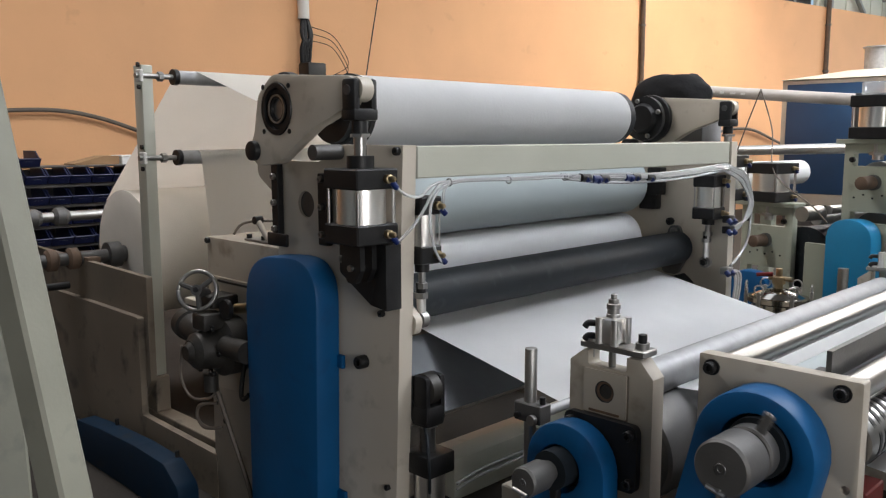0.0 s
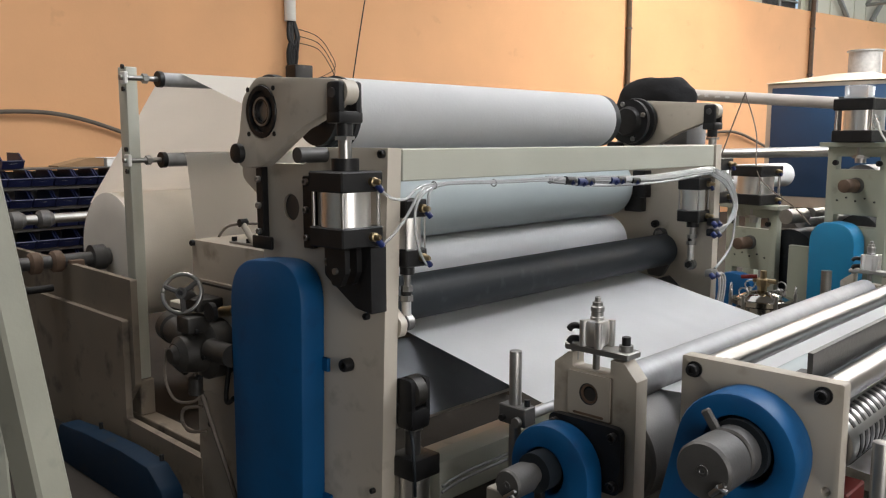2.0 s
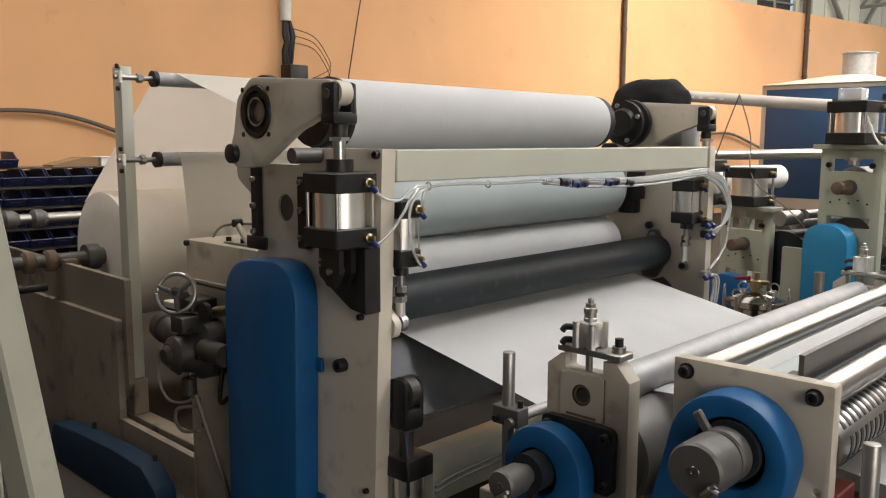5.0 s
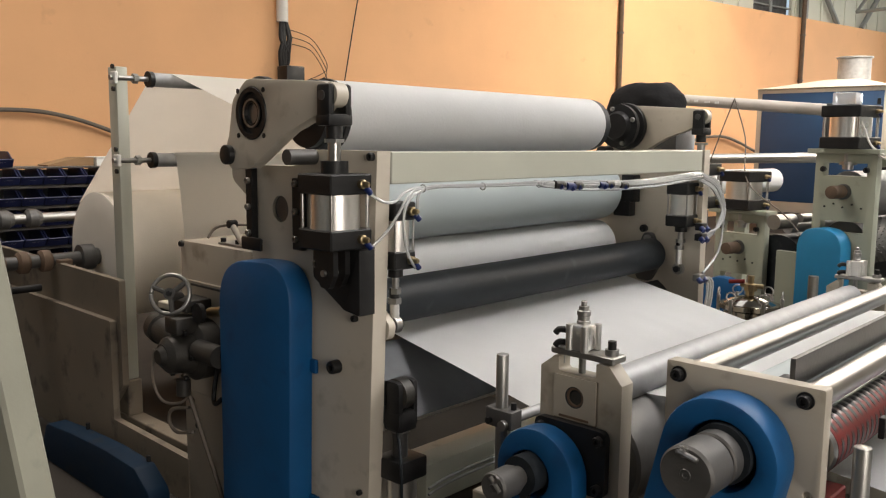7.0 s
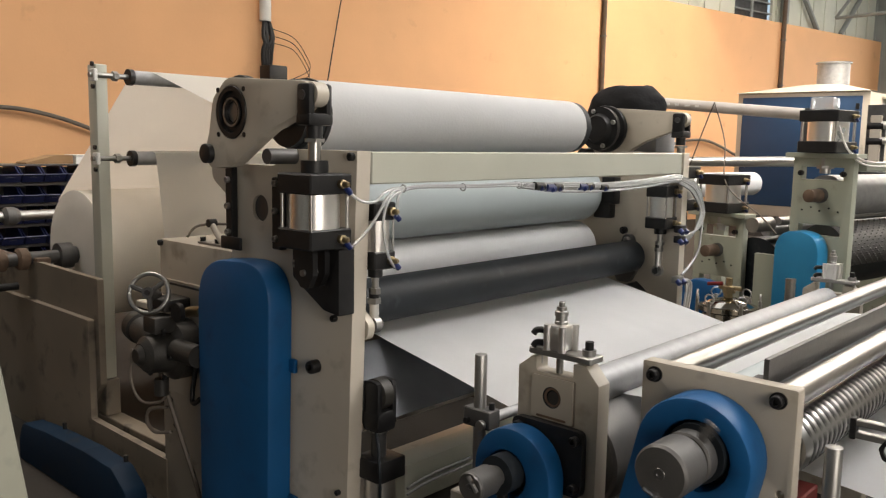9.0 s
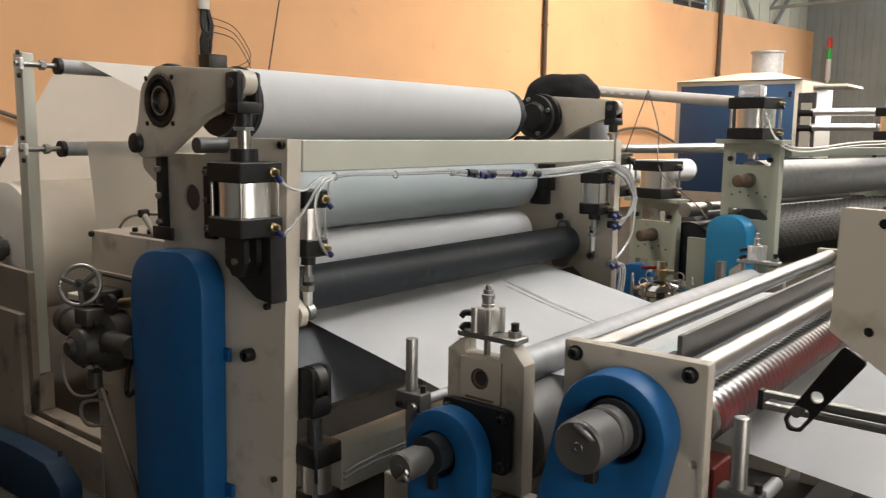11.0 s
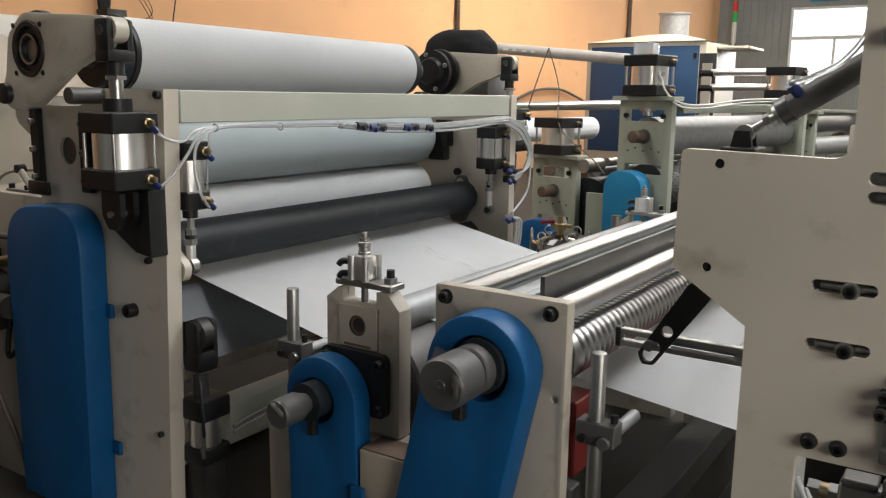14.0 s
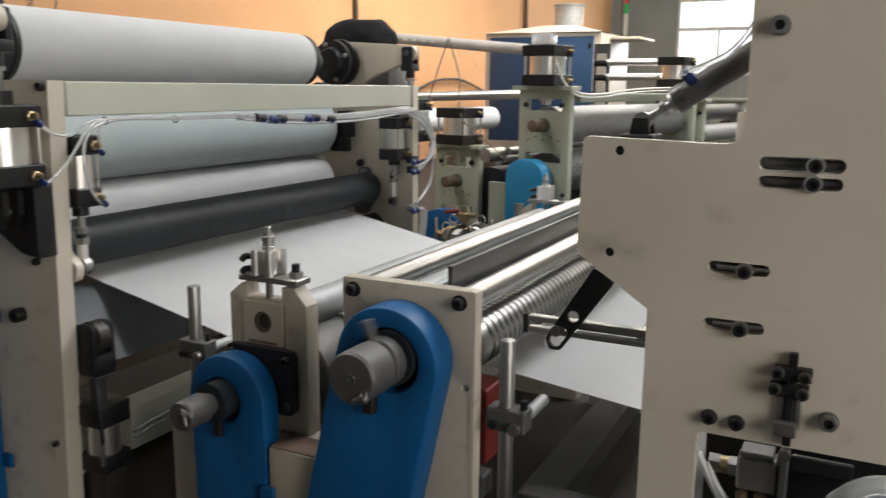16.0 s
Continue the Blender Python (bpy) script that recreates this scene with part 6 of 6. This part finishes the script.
part("core", rod((-3.24, 6.4, 1.33), (-3.025, 7.64, 1.33), 0.03), DULL, small_reel)
part("rest", box(-3.15, -3.05, 7.1, 7.2, 0, 1.24), SAGE2, small_reel)
s3 = far_press(-1.97, -1.62, 1.50, 8.3, 9.5, False)
part("roller", rod((-1.72, 8.37, 1.40), (-1.72, 9.49, 1.40), 0.075, seg=32), DULL, s3)
part("roller", rod((-1.70, 8.37, 1.20), (-1.70, 9.49, 1.20), 0.085, seg=32), GALV, s3)
crod = thing("clamp_stand", "steel upright rod of the second line", "stand", (-1.80, 5.0, 0), group="clamp stands")
part("upright", rod((-1.78, 5.2, 0), (-1.78, 5.2, 0.86), 0.03), STEEL, crod)
part("clamp", box(-1.83, -1.72, 5.16, 5.24, 0.62, 0.68), DULL, crod)

# pressure pot for glue
pot = thing("glue_pressure_pot", "polished steel pressure pot with brass valve and red handle", "tank", (-2.04, 4.9, 0))
part("body", lathe((-2.04, 4.9, 0.02), (-2.04, 4.9, 0.622), [(0, 0.12), (0.05, 0.15), (1, 0.15)], 36), POLISHED, pot)
part("lid", lathe((-2.04, 4.9, 0.624), (-2.04, 4.9, 0.71), [(0, 0.165), (0.1, 0.178), (0.42, 0.178), (0.45, 0.15), (0.75, 0.11), (0.95, 0.05), (1, 0.03)], 40), POLISHED, pot, "domed steel lid")
for k in range(6):
    a = math.pi * k / 3 + 0.3
    cxp, cyp = -2.04 + 0.183 * math.cos(a), 4.9 + 0.183 * math.sin(a)
    cl = part("clamp", rod((cxp, cyp, 0.58), (cxp, cyp, 0.70), 0.011, seg=10), STEEL, pot)
    part("wing_nut", hose([(cxp + 0.032 * math.cos(u) * math.sin(a), cyp - 0.032 * math.cos(u) * math.cos(a), 0.715 + 0.028 * math.sin(u)) for u in [2 * math.pi * n / 10 for n in range(11)]], 0.005, seg=6, steps=2), CHROME, cl)
part("valve", lathe((-2.04, 4.9, 0.70), (-2.04, 4.9, 0.83), [(0, 0.025), (0.3, 0.025), (0.3, 0.04), (0.6, 0.04), (0.65, 0.02), (1, 0.02)], 8), BRASS, pot)
part("valve_arm", rod((-2.10, 4.9, 0.77), (-1.96, 4.9, 0.77), 0.015, seg=8), BRASS, pot)
part("handle", rod((-2.16, 4.86, 0.785), (-2.07, 4.88, 0.795), 0.012, seg=8), RED, pot, "red valve handle")
for ob in (pot,):
    ob.location.z += 0.035
part("pot_feet", rod((-2.04, 4.9, -0.035), (-2.04, 4.9, -0.013), 0.11, seg=24), BLACK, pot)
lg = thing("low_belt_guard", "low blue belt guard behind the pressure pot", "guard", (-2.44, 5.4, 0))
part("cover", plate(fillet([(-2.58, 0.02), (-2.30, 0.02), (-2.30, 0.757), (-2.58, 0.757)], [0.02, 0.02, 0.135, 0.135], 10), 5.34, 5.44, bevel=0.01), BLUE, lg)
part("foot", box(-2.5, -2.38, 5.36, 5.42, 0.0, 0.019), BLACK, lg)
hb = bmesh.new()
bmesh.ops.create_icosphere(hb, subdivisions=4, radius=1)
for v in hb.verts:
    c = v.co.copy()
    k = 1 + 0.07 * noise.noise(c * 2.1) + 0.03 * noise.noise(c * 6)
    v.co = Vector((-2.60 + 0.25 * c.x * k, 4.55 + 0.16 * c.y * k, max(1.875 + 0.165 * min(c.z, 0.82) * k, 1.76)))
solid("plastic_sheet", hb, BAG, "black plastic sheeting bundled over the far motor", "cover", (-2.5, 4.55, 1.76))
solid("far_motor", box(-2.68, -2.32, 4.42, 4.66, 1.3, 1.765, 0.02), DARKSTEEL, "dark motor housing behind the far side frame", "motor", (-2.5, 4.55, 1.3))
solid("motor_column", box(-2.64, -2.36, 4.44, 4.64, 0, 1.3, 0.01), IVORY, "ivory steel column under the far motor", "column", (-2.5, 4.55, 0))

# ---- curing oven with chimney ----
oven = thing("curing_oven", "blue and ivory sheet metal oven with a chimney on top", "oven", (-5.4, 16.5, 0))
part("casing", box(-6.6, -4.28, 15.55, 17.6, 0.4, 2.66, 0.02), IVORY, oven)
part("front_panel", box(-6.5, -4.40, 15.53, 15.548, 0.6, 2.58, 0.01), NAVY, oven, "large navy blue front panel")
b = bmesh.new()
vs = [b.verts.new(p) for p in ((-6.62, 15.5, 2.664), (-4.26, 15.5, 2.664), (-4.26, 17.65, 2.664), (-6.62, 17.65, 2.664), (-5.6, 16.2, 2.84), (-5.0, 16.2, 2.84), (-5.0, 16.9, 2.84), (-5.6, 16.9, 2.84))]
for f in ((0, 1, 5, 4), (1, 2, 6, 5), (2, 3, 7, 6), (3, 0, 4, 7), (4, 5, 6, 7), (3, 2, 1, 0)):
    b.faces.new([vs[i] for i in f])
part("hood", b, IVORY, oven)
part("chimney", lathe((-5.22, 16.5, 2.83), (-5.22, 16.5, 3.25), [(0, 0.28), (0.93, 0.28), (0.94, 0.31), (1, 0.31), (1, 0.27), (0.3, 0.26)], 32), GALV, oven, "galvanised chimney stub")
part("side_duct", box(-4.27, -3.7, 16.2, 17.4, 2.55, 2.60, 0.01), IVORY, oven)
for z in (0.42,):
    part("plinth", box(-6.5, -4.4, 15.6, 17.5, 0, 0.398), DARKSTEEL, oven)
part("latch", box(-4.5, -4.44, 15.515, 15.529, 2.35, 2.45), BLACK, oven)
beacon = thing("signal_tower", "red and green signal lamp on a thin pole", "lamp", (*along_wall(19.2, 0.6), 0))
bx, by = along_wall(19.2, 0.6)
part("pole", rod((bx, by, 0), (bx, by, 3.3), 0.04, seg=10), WHITEPAINT, beacon)
for z, m in ((4.35, LAMPRED), (4.05, LAMPGREEN), (3.6, WHITEPAINT)):
    part("lens", rod((bx, by, z - 0.15 if z > 4 else 3.3), (bx, by, z + 0.148 if z > 4 else 3.9 - 0.002), 0.07, seg=14), m, beacon)
# far roller frame near the oven
fr = thing("far_roller_frame", "ivory frame holding two bright rollers and an air cylinder", "frame", (-2.9, 11.5, 0))
part("backing_plate", box(-3.06, -2.84, 11.07, 11.09, 0.0, 2.2, 0.004), DARKSTEEL, fr)
part("side_plate", box(-3.0, -2.88, 11.0, 11.06, 0.0, 2.07, 0.004), IVORY, fr)
for z in (1.955, 1.77):
    part("roller", rod((-2.88, 11.03, z), (-1.9, 11.03, z), 0.045, seg=18), ALU, fr, "bright steel bar")
    part("bearing", rod((-3.03, 11.03, z - 0.01), (-2.85, 11.03, z - 0.01), 0.05, seg=18), BLACK, fr)
part("end_plate", box(-1.9, -1.75, 11.0, 11.06, 0.0, 2.0, 0.004), SAGE, fr)


def turn(th, deg=-10.5):
    """The second line stands a little askew to the first."""
    pivot = Vector((-1.77, 5.6, 0))
    th.matrix_basis = Matrix.Translation(pivot) @ pose(0, 0, 0, 0, 0, deg) @ Matrix.Translation(-pivot) @ th.matrix_basis


for th in (s1, s2, s3, fg):
    turn(th)


# ---- what turns ----
def spin(ob, keys):
    """Turn a rotating part about its own shaft; keys are seconds and degrees."""
    base = Vector(ob.location)
    rows = []
    for (t0, a0), (t1, a1) in zip(keys, keys[1:]):
        n = max(1, math.ceil(abs(a1 - a0) / 80))
        for k in range(n):
            s = k / n
            rows.append((t0 + (t1 - t0) * s, pose(*base, 0, a0 + (a1 - a0) * s, 0)))
    rows.append((keys[-1][0], pose(*base, 0, keys[-1][1], 0)))
    walk(ob, rows)


def motions():
    keys = [(0.0, 0), (0.1, 25), (0.2, 42), (0.3, 54), (0.45, 60), (6.5, 60), (6.7, 70), (6.9, 130), (7.0, 180), (7.2, 250), (7.4, 315), (7.6, 365), (7.8, 415), (7.9, 480), (8.0, 550), (8.2, 650),
            (9.2, 1180), (10.3, 1800), (10.4, 1840), (10.5, 1930), (10.7, 2100), (10.9, 2200), (11.0, 2320), (11.2, 2515), (11.5, 2870), (12.0, 3405), (13.0, 4275), (14.0, 5145), (15.0, 6015), (16.0, 6885)]
    for ob, ratio in ((HUB_A, 1), (KNIFE, 1), (HUB_C, 0.8), (R_PULL, 0.37), (R_NIP, -1.25), (R_DARK, -0.65)):
        spin(ob, [(s, -a * ratio) for s, a in keys])
    # creases swell in the web as the line speeds up, and are drawn flat again
    for i, (ob, x, y, deg, tall) in enumerate(CREASES):
        low, z = -tall - 0.004, 0.934 - 0.2113 * (x + 2.29)
        rows = []
        for s, up, dx in ((0.0, 0, 0), (10.2, 0, 0), (10.9, 1.0 if i in (0, 1) else 0.3, 0), (11.3, 1.0, 0.01), (11.6, 0.8, 0.02), (12.0, 1.0, 0.03), (12.5, 1.0, 0.04), (13.0, 0.9 if i in (0, 1) else 0.2, 0.05), (13.8, 0.75 if i in (0, 1) else 0, 0.05), (14.8, 0.4 if i == 1 else 0, 0.05), (16.0, 0, 0.05)):
            rows.append((s, pose(x + dx, y, z - 0.2113 * dx + low * (1 - up) + 0.0015 * up, 0, 11.9, deg)))
        walk(ob, rows)


motions()
